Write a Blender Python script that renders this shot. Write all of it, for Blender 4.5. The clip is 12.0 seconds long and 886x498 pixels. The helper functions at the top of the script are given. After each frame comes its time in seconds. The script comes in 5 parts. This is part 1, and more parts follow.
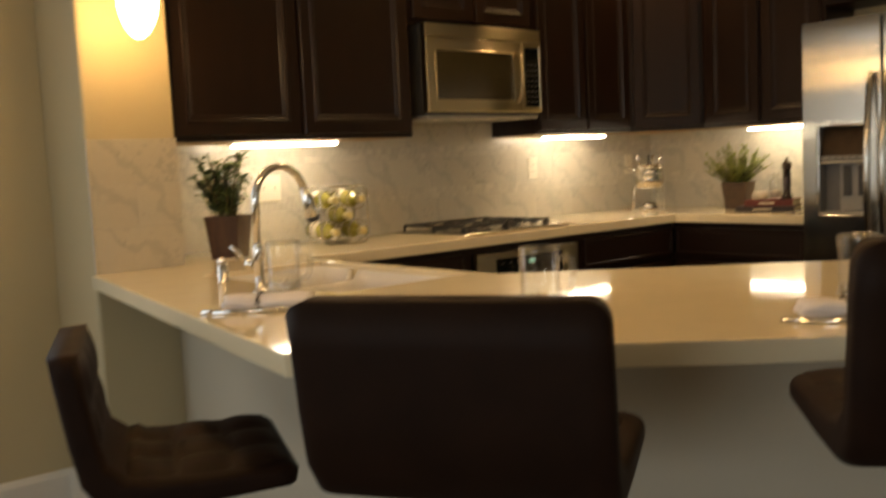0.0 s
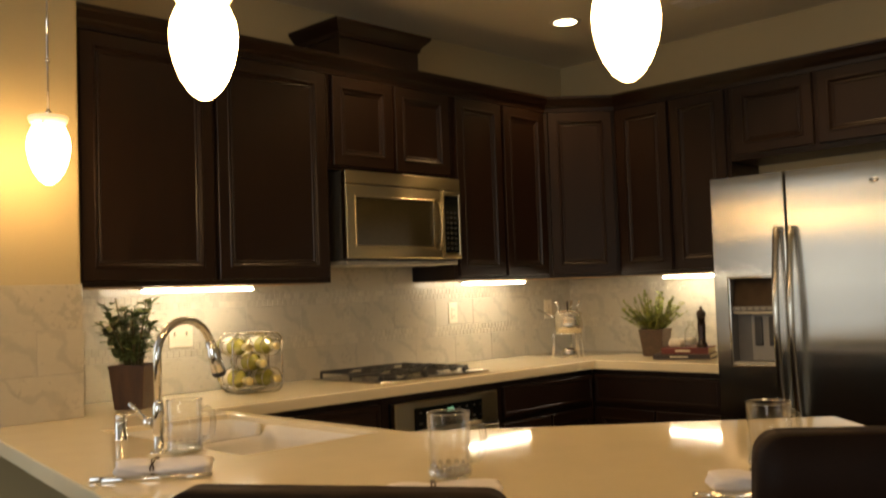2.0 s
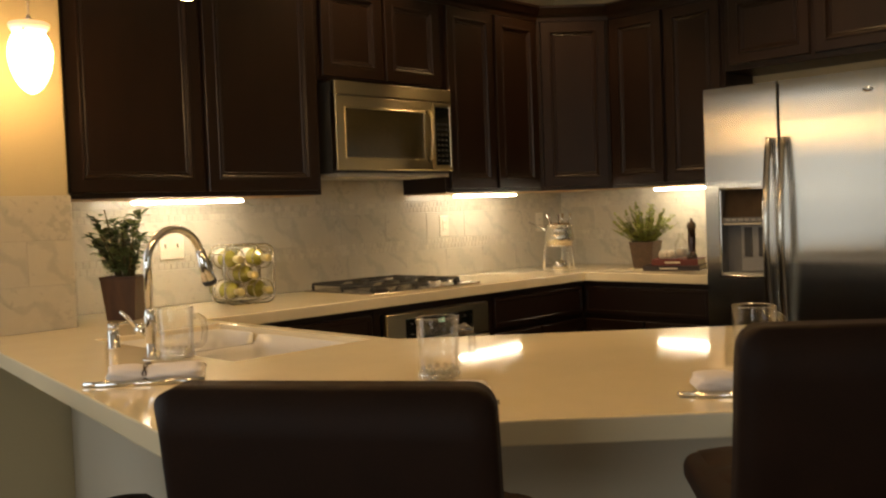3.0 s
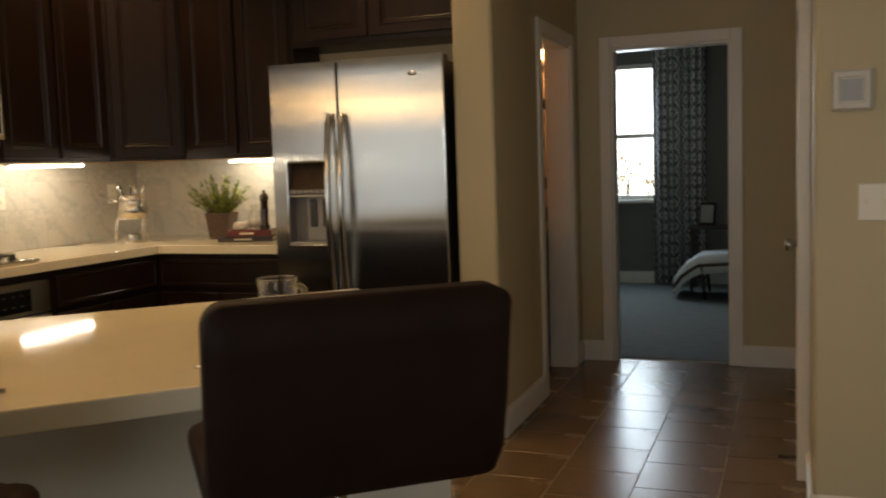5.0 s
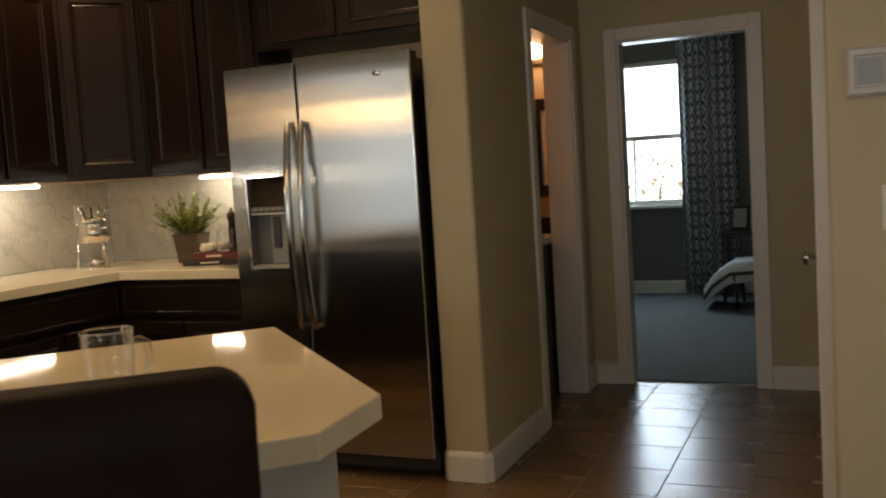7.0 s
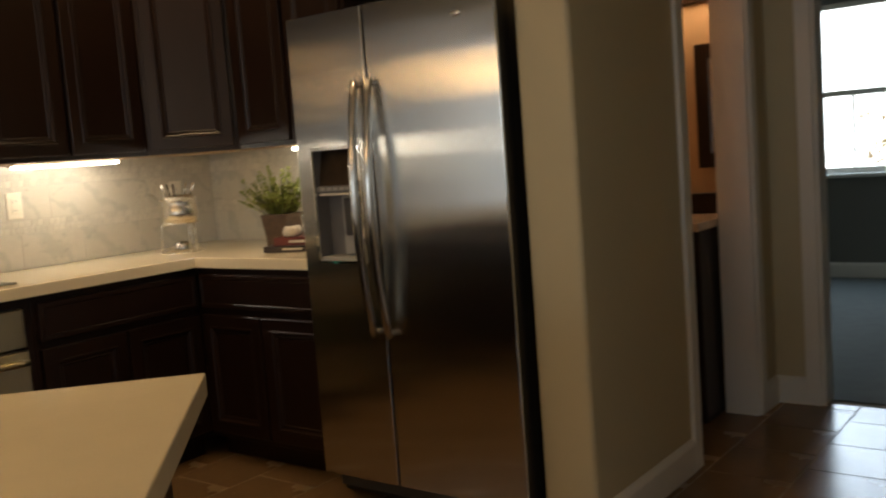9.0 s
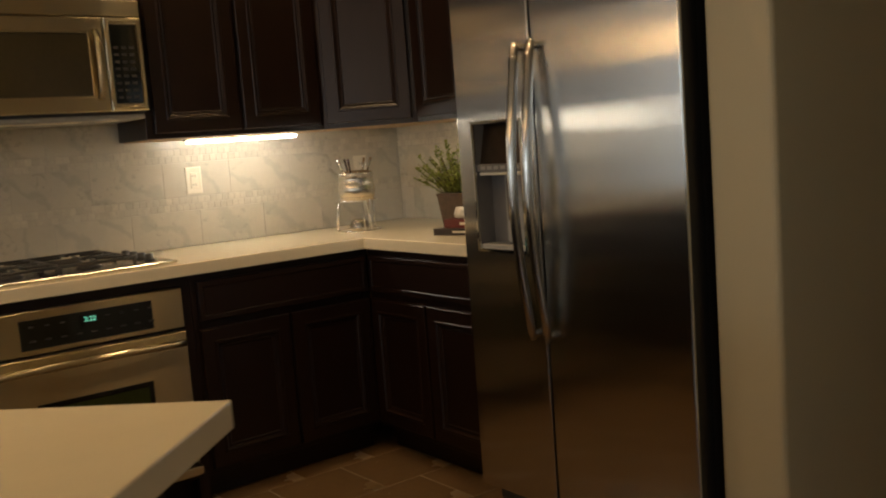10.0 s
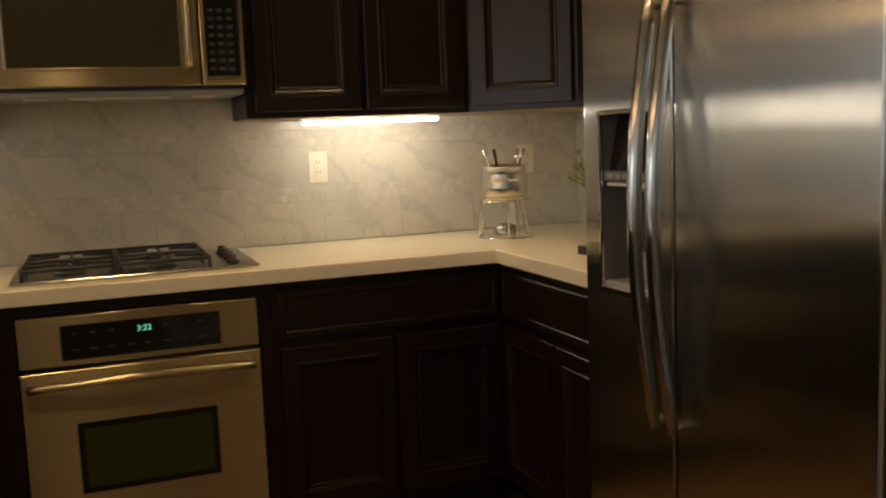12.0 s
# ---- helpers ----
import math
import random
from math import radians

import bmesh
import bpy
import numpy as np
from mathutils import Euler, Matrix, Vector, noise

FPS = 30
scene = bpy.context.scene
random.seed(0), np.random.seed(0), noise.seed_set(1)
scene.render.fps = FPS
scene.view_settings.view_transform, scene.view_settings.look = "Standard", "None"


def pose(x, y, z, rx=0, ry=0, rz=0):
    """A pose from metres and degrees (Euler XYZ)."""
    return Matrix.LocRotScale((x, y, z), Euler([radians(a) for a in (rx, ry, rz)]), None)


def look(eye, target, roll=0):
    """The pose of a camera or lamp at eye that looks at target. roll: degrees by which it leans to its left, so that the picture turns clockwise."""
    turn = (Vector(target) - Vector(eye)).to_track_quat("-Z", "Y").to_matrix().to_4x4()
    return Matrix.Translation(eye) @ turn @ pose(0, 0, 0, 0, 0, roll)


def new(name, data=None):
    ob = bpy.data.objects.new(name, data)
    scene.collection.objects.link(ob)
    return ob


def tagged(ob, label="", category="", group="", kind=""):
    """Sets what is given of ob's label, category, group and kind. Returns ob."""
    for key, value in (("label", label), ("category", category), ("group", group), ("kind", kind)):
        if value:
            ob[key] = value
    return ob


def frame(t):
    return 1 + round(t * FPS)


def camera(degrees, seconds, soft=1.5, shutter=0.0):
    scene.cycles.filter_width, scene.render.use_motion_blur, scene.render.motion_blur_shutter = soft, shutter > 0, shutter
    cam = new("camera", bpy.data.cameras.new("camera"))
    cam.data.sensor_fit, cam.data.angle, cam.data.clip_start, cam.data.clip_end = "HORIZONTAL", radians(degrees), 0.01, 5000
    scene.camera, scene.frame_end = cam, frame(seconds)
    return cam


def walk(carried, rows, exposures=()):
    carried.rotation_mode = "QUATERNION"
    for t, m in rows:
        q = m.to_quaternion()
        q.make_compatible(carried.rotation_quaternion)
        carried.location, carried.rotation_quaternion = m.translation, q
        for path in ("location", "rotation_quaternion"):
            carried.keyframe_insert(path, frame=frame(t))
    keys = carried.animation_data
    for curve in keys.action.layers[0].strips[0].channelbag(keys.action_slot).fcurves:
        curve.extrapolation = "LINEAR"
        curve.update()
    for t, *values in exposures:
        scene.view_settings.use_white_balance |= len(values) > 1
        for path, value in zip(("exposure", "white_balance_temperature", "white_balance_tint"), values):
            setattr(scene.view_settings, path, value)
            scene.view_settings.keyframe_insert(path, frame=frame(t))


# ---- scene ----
cam = camera(51.0, 12.0, soft=2.0, shutter=0.5)
PATH = [
    (0, (-2.742, -3.673, 1.241), (-1.449, -2.158, 1.059), -2.70),
    (0.5, (-2.704, -3.671, 1.278), (-1.301, -2.245, 1.250), -2.39),
    (1, (-2.694, -3.672, 1.298), (-1.245, -2.296, 1.390), -2.22),
    (1.5, (-2.692, -3.672, 1.304), (-1.262, -2.286, 1.492), -2.29),
    (2, (-2.682, -3.669, 1.302), (-1.262, -2.264, 1.399), -1.99),
    (2.5, (-2.677, -3.663, 1.287), (-1.259, -2.253, 1.285), -1.94),
    (3, (-2.672, -3.670, 1.276), (-1.245, -2.271, 1.195), -2.15),
    (3.5, (-2.648, -3.687, 1.274), (-1.097, -2.429, 1.159), -2.18),
    (5.5, (-2.629, -3.931, 1.302), (-0.744, -3.290, 1.113), -1.91),
    (6, (-2.520, -3.980, 1.303), (-0.671, -3.243, 1.105), -2.05),
    (6.5, (-2.299, -3.978, 1.298), (-0.445, -3.247, 1.127), -3.04),
    (8.5, (-1.322, -3.954, 1.275), (0.325, -2.832, 1.109), -4.22),
    (9, (-1.062, -3.955, 1.286), (0.525, -2.756, 1.080), -4.33),
    (9.5, (-0.806, -3.940, 1.292), (0.511, -2.450, 1.078), -4.95),
    (10, (-0.553, -3.865, 1.276), (0.657, -2.289, 1.049), -4.31),
    (10.5, (-0.295, -3.740, 1.277), (0.876, -2.136, 1.044), -3.45),
    (11, (-0.108, -3.689, 1.286), (0.829, -1.936, 1.059), -3.87),
    (11.5, (0.099, -3.616, 1.288), (0.830, -1.769, 1.058), -3.19),
    (12, (0.275, -3.447, 1.292), (0.971, -1.587, 1.050), -2.26),
]
walk(cam, [(t, look(eye, target, roll)) for t, eye, target, roll in PATH],
     exposures=[(0, 0.06, 7500, 10), (2.5, 0.07, 7500, 10), (3.5, 0.02, 7500, 10), (5.5, -0.02, 6550, 10), (8.5, -0.08, 6450, 10), (12, -0.18, 6350, 10)])

# ---- world and light ----
scene.view_settings.exposure = 0.0
world = bpy.data.worlds.new("world")
scene.world = world
world.use_nodes = True
wn = world.node_tree
sky = wn.nodes.new("ShaderNodeTexSky")
sky.sky_type = "NISHITA"
sky.sun_disc = False
sky.sun_elevation, sky.sun_rotation = radians(68), radians(180)
wn.links.new(sky.outputs[0], wn.nodes["Background"].inputs[0])
wn.nodes["Background"].inputs[1].default_value = 0.15


def lamp(name, kind, energy, color, m, **props):
    data = bpy.data.lights.new(name, kind)
    data.energy, data.color = energy, color
    if kind == "AREA":
        data.shape, data.size, data.size_y = "RECTANGLE", props["size"], props["size_y"]
    if kind == "SPOT":
        data.spot_size, data.spot_blend, data.shadow_soft_size = radians(props["cone"]), 0.6, 0.05
    if kind == "POINT":
        data.shadow_soft_size = props["size"]
    ob = new(name, data)
    ob.matrix_world = m
    return ob


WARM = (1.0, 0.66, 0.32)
# three seen; the fourth, assumed from their grid, and the last three are added fill
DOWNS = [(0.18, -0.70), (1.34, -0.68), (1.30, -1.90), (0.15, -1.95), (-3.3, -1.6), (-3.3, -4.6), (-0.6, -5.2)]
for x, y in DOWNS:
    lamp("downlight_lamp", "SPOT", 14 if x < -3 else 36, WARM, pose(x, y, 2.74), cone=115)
sun = bpy.data.lights.new("sun", "SUN")
sun.energy, sun.angle, sun.color = 4.0, radians(0.5), (1.0, 0.95, 0.86)
new("sun", sun).matrix_world = look((8.0, -10.0, 20.0), (8.0, -2.0, 0.0))
# daylight by the bedroom window and by unseen living room windows, inferred from reflections
lamp("window_light_west", "AREA", 32, (0.78, 0.89, 1.0), look((-6.45, -4.0, 1.63), (0, -3.8, 1.45)), size=2.7, size_y=0.54)
lamp("window_light_west_low", "AREA", 15, (0.88, 0.93, 1.0), look((-6.45, -4.0, 1.05), (0, -3.8, 0.9)), size=2.7, size_y=0.48)
# fill through an opening added out of view, for bluish light on the steel
lamp("added_light_north", "AREA", 17, (0.80, 0.90, 1.0), look((-3.40, 0.02, 1.45), (-2.6, -3, 1.2)), size=2.0, size_y=1.65)
lamp("window_light_south", "AREA", 8, (0.80, 0.90, 1.0), look((-2.2, -7.75, 1.5), (-2.2, 0, 1.3)), size=1.75, size_y=1.45)
lamp("window_light_bedroom", "AREA", 27, (0.62, 0.80, 1.0), look((7.03, -2.08, 1.52), (3, -2.6, 0.8)), size=1.0, size_y=1.25)

# ---- materials ----


def node_mat(name, color, rough=0.5, metal=0.0, var=0.12, scale=6.0, fine=60.0, bump=0.03, spec=0.5, coat=0.0, stretch=(1, 1, 1), rnd=0.0):
    """A surface with coarse and fine variation of tone, roughness and relief."""
    m = bpy.data.materials.new(name)
    m.use_nodes = True
    nt = m.node_tree
    n, l = nt.nodes, nt.links
    b = n["Principled BSDF"]
    b.inputs["Metallic"].default_value = metal
    b.inputs["Specular IOR Level"].default_value = spec
    b.inputs["Coat Weight"].default_value = coat
    b.inputs["Coat Roughness"].default_value = 0.08
    tc = n.new("ShaderNodeTexCoord")
    mp = n.new("ShaderNodeMapping")
    mp.inputs["Scale"].default_value = stretch
    l.new(tc.outputs["Object"], mp.inputs[0])
    a = n.new("ShaderNodeTexNoise")
    a.inputs["Scale"].default_value, a.inputs["Detail"].default_value = scale, 4
    f = n.new("ShaderNodeTexNoise")
    f.inputs["Scale"].default_value, f.inputs["Detail"].default_value = fine, 3
    l.new(mp.outputs[0], a.inputs["Vector"])
    l.new(mp.outputs[0], f.inputs["Vector"])
    mix = n.new("ShaderNodeMath")
    mix.operation = "MULTIPLY_ADD"
    l.new(a.outputs["Fac"], mix.inputs[0])
    mix.inputs[1].default_value = 0.65
    fm = n.new("ShaderNodeMath")
    fm.operation = "MULTIPLY"
    fm.inputs[1].default_value = 0.35
    l.new(f.outputs["Fac"], fm.inputs[0])
    l.new(fm.outputs[0], mix.inputs[2])
    fac = mix.outputs[0]
    if rnd:
        info = n.new("ShaderNodeObjectInfo")
        r = n.new("ShaderNodeMath")
        r.operation = "MULTIPLY_ADD"
        l.new(info.outputs["Random"], r.inputs[0])
        r.inputs[1].default_value = rnd
        l.new(fac, r.inputs[2])
        fac = r.outputs[0]
    ramp = n.new("ShaderNodeValToRGB")
    ramp.color_ramp.elements[0].position, ramp.color_ramp.elements[1].position = 0.3, 0.7 + rnd
    ramp.color_ramp.elements[0].color = (*[c * (1 - var) for c in color], 1)
    ramp.color_ramp.elements[1].color = (*[min(1, c * (1 + var)) for c in color], 1)
    l.new(fac, ramp.inputs[0])
    l.new(ramp.outputs[0], b.inputs["Base Color"])
    rr = n.new("ShaderNodeMapRange")
    rr.inputs["To Min"].default_value, rr.inputs["To Max"].default_value = max(0.02, rough - 0.06), min(1, rough + 0.06)
    l.new(a.outputs["Fac"], rr.inputs["Value"])
    l.new(rr.outputs[0], b.inputs["Roughness"])
    if bump:
        bp = n.new("ShaderNodeBump")
        bp.inputs["Strength"].default_value, bp.inputs["Distance"].default_value = min(1, bump * 5), 0.002
        l.new(f.outputs["Fac"], bp.inputs["Height"])
        l.new(bp.outputs[0], b.inputs["Normal"])
    return m


def glow_mat(name, color, strength):
    m = bpy.data.materials.new(name)
    m.use_nodes = True
    b = m.node_tree.nodes["Principled BSDF"]
    b.inputs["Base Color"].default_value = (0.9, 0.88, 0.82, 1)
    b.inputs["Emission Color"].default_value = (*color, 1)
    b.inputs["Emission Strength"].default_value = strength
    b.inputs["Roughness"].default_value = 0.3
    return m


def glass_mat(name, color=(0.97, 0.98, 0.97), face=0.10, edge=0.85, blend=0.30):
    """Thin clear glass: it lets the view through and shines at grazing angles."""
    m = bpy.data.materials.new(name)
    m.use_nodes = True
    n, l = m.node_tree.nodes, m.node_tree.links
    n.remove(n["Principled BSDF"])
    t = n.new("ShaderNodeBsdfTransparent")
    t.inputs[0].default_value = (*color, 1)
    g = n.new("ShaderNodeBsdfGlossy")
    g.inputs["Roughness"].default_value = 0.02
    fr = n.new("ShaderNodeLayerWeight")
    fr.inputs["Blend"].default_value = blend
    mx = n.new("ShaderNodeMixShader")
    cl = n.new("ShaderNodeMapRange")
    cl.inputs["From Min"].default_value, cl.inputs["From Max"].default_value = 0.15, 1.0
    cl.inputs["To Min"].default_value, cl.inputs["To Max"].default_value = face, edge
    l.new(fr.outputs["Facing"], cl.inputs["Value"])
    l.new(cl.outputs[0], mx.inputs[0])
    l.new(t.outputs[0], mx.inputs[1])
    l.new(g.outputs[0], mx.inputs[2])
    l.new(mx.outputs[0], n["Material Output"].inputs[0])
    return m


def marble_mat(name, base, vein, rnd=0.25, rough=0.22):
    """Pale marble with soft diagonal veins; each piece has its own tone."""
    m = node_mat(name, base, rough=rough, var=0.07, scale=5, fine=40, bump=0.008, rnd=rnd)
    nt = m.node_tree
    n, l = nt.nodes, nt.links
    b = n["Principled BSDF"]
    old = b.inputs["Base Color"].links[0].from_socket
    tc = n.new("ShaderNodeTexCoord")
    mp = n.new("ShaderNodeMapping")
    mp.inputs["Rotation"].default_value = (0.3, 0.75, 0.2)
    info = n.new("ShaderNodeObjectInfo")
    add = n.new("ShaderNodeVectorMath")
    add.operation = "SCALE"
    add.inputs[0].default_value = (11.0, 7.0, 5.0)
    l.new(info.outputs["Random"], add.inputs["Scale"])
    l.new(tc.outputs["Object"], mp.inputs[0])
    l.new(add.outputs[0], mp.inputs["Location"])
    w = n.new("ShaderNodeTexWave")
    w.inputs["Scale"].default_value, w.inputs["Distortion"].default_value = 1.7, 7.0
    w.inputs["Detail"].default_value, w.inputs["Detail Scale"].default_value = 6, 2.6
    l.new(mp.outputs[0], w.inputs["Vector"])
    r = n.new("ShaderNodeValToRGB")
    r.color_ramp.elements[0].position, r.color_ramp.elements[1].position = 0.0, 0.16
    r.color_ramp.elements[0].color, r.color_ramp.elements[1].color = (0.36, 0.36, 0.36, 1), (0, 0, 0, 1)
    l.new(w.outputs["Fac"], r.inputs[0])
    mx = n.new("ShaderNodeMixRGB")
    mx.inputs[2].default_value = (*vein, 1)
    l.new(r.outputs[0], mx.inputs[0])
    l.new(old, mx.inputs[1])
    # small grey pits scattered over the stone, clustered by a slow cloud
    sp = n.new("ShaderNodeTexNoise")
    sp.inputs["Scale"].default_value, sp.inputs["Detail"].default_value = 55.0, 3
    l.new(tc.outputs["Object"], sp.inputs["Vector"])
    cl = n.new("ShaderNodeTexNoise")
    cl.inputs["Scale"].default_value, cl.inputs["Detail"].default_value = 6.0, 2
    l.new(mp.outputs[0], cl.inputs["Vector"])
    pr = n.new("ShaderNodeMath")
    pr.operation = "MULTIPLY"
    l.new(sp.outputs["Fac"], pr.inputs[0])
    l.new(cl.outputs["Fac"], pr.inputs[1])
    r2 = n.new("ShaderNodeValToRGB")
    r2.color_ramp.elements[0].position, r2.color_ramp.elements[1].position = 0.34, 0.42
    r2.color_ramp.elements[0].color, r2.color_ramp.elements[1].color = (0, 0, 0, 1), (0.30, 0.30, 0.30, 1)
    l.new(pr.outputs[0], r2.inputs[0])
    m2 = n.new("ShaderNodeMixRGB")
    m2.inputs[2].default_value = (*[0.75 * c for c in vein], 1)
    l.new(r2.outputs[0], m2.inputs[0])
    l.new(mx.outputs[0], m2.inputs[1])
    l.new(m2.outputs[0], b.inputs["Base Color"])
    return m


def steel_mat(name, color, rough, wave=1.0, turn=0.0):
    """Brushed sheet steel: fine grain in the gloss, and very slight waviness of the sheet."""
    m = bpy.data.materials.new(name)
    m.use_nodes = True
    n, l = m.node_tree.nodes, m.node_tree.links
    b = n["Principled BSDF"]
    b.inputs["Metallic"].default_value = 1.0
    b.inputs["Anisotropic"].default_value = 0.97
    b.inputs["Anisotropic Rotation"].default_value = turn
    tg = n.new("ShaderNodeTangent")
    tg.direction_type, tg.axis = "RADIAL", "Z"
    l.new(tg.outputs[0], b.inputs["Tangent"])
    b.inputs["Base Color"].default_value = (*color, 1)
    tc = n.new("ShaderNodeTexCoord")
    mp = n.new("ShaderNodeMapping")
    mp.inputs["Scale"].default_value = (2.0, 2.0, 260.0)
    g = n.new("ShaderNodeTexNoise")
    g.inputs["Scale"].default_value, g.inputs["Detail"].default_value = 1.0, 3
    l.new(tc.outputs["Object"], mp.inputs[0])
    l.new(mp.outputs[0], g.inputs["Vector"])
    big = n.new("ShaderNodeTexNoise")
    big.inputs["Scale"].default_value, big.inputs["Detail"].default_value = 2.5, 2
    l.new(tc.outputs["Object"], big.inputs["Vector"])
    ad = n.new("ShaderNodeMath")
    ad.operation = "ADD"
    l.new(g.outputs["Fac"], ad.inputs[0])
    l.new(big.outputs["Fac"], ad.inputs[1])
    rr = n.new("ShaderNodeMapRange")
    rr.inputs["From Min"].default_value, rr.inputs["From Max"].default_value = 0.6, 1.4
    rr.inputs["To Min"].default_value, rr.inputs["To Max"].default_value = rough - 0.005, rough + 0.006
    l.new(ad.outputs[0], rr.inputs["Value"])
    l.new(rr.outputs[0], b.inputs["Roughness"])
    if wave:
        mw = n.new("ShaderNodeMapping")
        mw.inputs["Scale"].default_value = (0.25, 0.25, 4.0)
        l.new(tc.outputs["Object"], mw.inputs[0])
        wv = n.new("ShaderNodeTexNoise")
        wv.inputs["Scale"].default_value, wv.inputs["Detail"].default_value = 2.0, 1
        l.new(mw.outputs[0], wv.inputs["Vector"])
        bp = n.new("ShaderNodeBump")
        bp.inputs["Strength"].default_value, bp.inputs["Distance"].default_value = 0.16 * wave, 0.010
        l.new(wv.outputs["Fac"], bp.inputs["Height"])
        l.new(bp.outputs[0], b.inputs["Normal"])
    return m


M_WALL = node_mat("wall_paint", (0.50, 0.425, 0.265), 0.62, var=0.035, scale=2, fine=220, bump=0.02)
M_CEIL = node_mat("ceiling_paint", (0.74, 0.69, 0.57), 0.8, var=0.03, scale=2, fine=200, bump=0.03)
M_TRIM = node_mat("white_trim_paint", (0.72, 0.69, 0.62), 0.35, var=0.03, scale=4, fine=90, bump=0.008)
M_WOOD = node_mat("espresso_wood", (0.0140, 0.0060, 0.0034), 0.36, var=0.22, scale=4, fine=45, bump=0.0, spec=0.33, stretch=(5, 5, 0.8), rnd=0.08)
M_QUARTZ = node_mat("cream_quartz", (0.83, 0.73, 0.52), 0.03, var=0.03, scale=9, fine=300, bump=0.0, spec=0.55)
M_STEEL = steel_mat("brushed_steel", (0.51, 0.49, 0.45), 0.20)
# yellowed colour stands in for the pendants' warm light mirrored in oven and microwave
M_STEELW = steel_mat("warm_lit_brushed_steel", (0.50, 0.43, 0.28), 0.28, wave=0.0, turn=0.25)
M_STEELH = steel_mat("brushed_steel_small", (0.47, 0.44, 0.39), 0.22, wave=0.0)
M_CHROME = node_mat("chrome", (0.78, 0.77, 0.75), 0.06, 1.0, var=0.02, bump=0.0)
M_POT = steel_mat("polished_pot_steel", (0.62, 0.57, 0.48), 0.24, wave=0.0)
M_BLACK = node_mat("black_plastic", (0.012, 0.012, 0.012), 0.35, var=0.15, scale=20, bump=0.01)
M_GLASSBLK = node_mat("black_glass", (0.006, 0.007, 0.006), 0.05, var=0.05, bump=0.0)
M_IRON = node_mat("cast_iron", (0.018, 0.017, 0.016), 0.55, var=0.2, scale=30, fine=250, bump=0.06)
M_LEATHER = node_mat("brown_leather", (0.0165, 0.0066, 0.0032), 0.62, var=0.25, scale=14, fine=260, bump=0.03, spec=0.15)
M_MARBLE = marble_mat("marble_tile", (0.54, 0.50, 0.41), (0.34, 0.325, 0.28))
M_MOSAIC = node_mat("marble_mosaic", (0.55, 0.51, 0.42), 0.24, var=0.10, scale=38, fine=120, bump=0.008)
nt = M_MOSAIC.node_tree
geo, hsv = nt.nodes.new("ShaderNodeNewGeometry"), nt.nodes.new("ShaderNodeHueSaturation")
rng_map = nt.nodes.new("ShaderNodeMapRange")
rng_map.inputs["To Min"].default_value, rng_map.inputs["To Max"].default_value = 0.90, 1.07
nt.links.new(geo.outputs["Random Per Island"], rng_map.inputs["Value"])
nt.links.new(rng_map.outputs[0], hsv.inputs["Value"])
nt.links.new(nt.nodes["Principled BSDF"].inputs["Base Color"].links[0].from_socket, hsv.inputs["Color"])
nt.links.new(hsv.outputs[0], nt.nodes["Principled BSDF"].inputs["Base Color"])
M_GROUT = node_mat("grout", (0.47, 0.44, 0.375), 0.85, var=0.05, scale=40, fine=300, bump=0.02)
M_FLOOR = node_mat("floor_tile", (0.150, 0.092, 0.044), 0.26, var=0.22, scale=5, fine=60, bump=0.02, spec=0.36, rnd=0.3)
M_FGROUT = node_mat("floor_grout", (0.27, 0.22, 0.15), 0.85, var=0.1, scale=30, fine=200, bump=0.04)
M_CARPET = node_mat("grey_carpet", (0.115, 0.125, 0.115), 0.95, var=0.18, scale=12, fine=420, bump=0.2)
M_CERAMIC = node_mat("white_ceramic", (0.80, 0.78, 0.74), 0.10, var=0.02, bump=0.0)
M_PLATE = node_mat("ivory_plastic", (0.74, 0.68, 0.55), 0.35, var=0.02, bump=0.0)
M_KEYPAD = node_mat("aged_white_plastic", (0.56, 0.52, 0.44), 0.4, var=0.03, bump=0.0)
M_PANEL = node_mat("cream_panel", (0.50, 0.45, 0.35), 0.5, var=0.03, scale=3, fine=160, bump=0.015)
M_BULB = glow_mat("lit_white_glass", (1.0, 0.61, 0.26), 33.0)
M_RIMGLASS = glow_mat("lit_rim_glass", (1.0, 0.66, 0.30), 0.7)
M_STRIP = glow_mat("lit_strip", (1.0, 0.91, 0.75), 46.0)
M_DOWN = glow_mat("lit_downlight", (1.0, 0.76, 0.46), 14.0)
M_GLASS = glass_mat("clear_glass")
M_RIM = glass_mat("thick_glass", (0.92, 0.92, 0.90), 0.12, 0.85, 0.45)
M_MUG = glass_mat("pressed_glass", (0.985, 0.985, 0.98), 0.04, 0.8, 0.28)
M_BEDWALL = node_mat("bedroom_paint", (0.16, 0.155, 0.135), 0.7, var=0.04, scale=2, fine=200, bump=0.02)
M_BRONZE = node_mat("dark_bronze", (0.09, 0.065, 0.045), 0.3, 0.9, var=0.15, scale=20, bump=0.005)
M_DARKGREY = node_mat("dark_grey_plastic", (0.045, 0.043, 0.040), 0.4, var=0.1, scale=15, bump=0.01)
M_MIDGREY = node_mat("mid_grey_plastic", (0.15, 0.145, 0.14), 0.35, var=0.08, scale=15, bump=0.008)
M_GREY = node_mat("grey_plastic", (0.30, 0.29, 0.27), 0.35, var=0.06, scale=15, bump=0.005)
M_POTWOOD = node_mat("stained_pot_wood", (0.062, 0.030, 0.016), 0.5, var=0.35, scale=8, fine=80, bump=0.05, stretch=(5, 5, 0.6))
M_WICKER = node_mat("dark_wicker", (0.080, 0.046, 0.026), 0.6, var=0.4, scale=60, fine=160, bump=0.1)
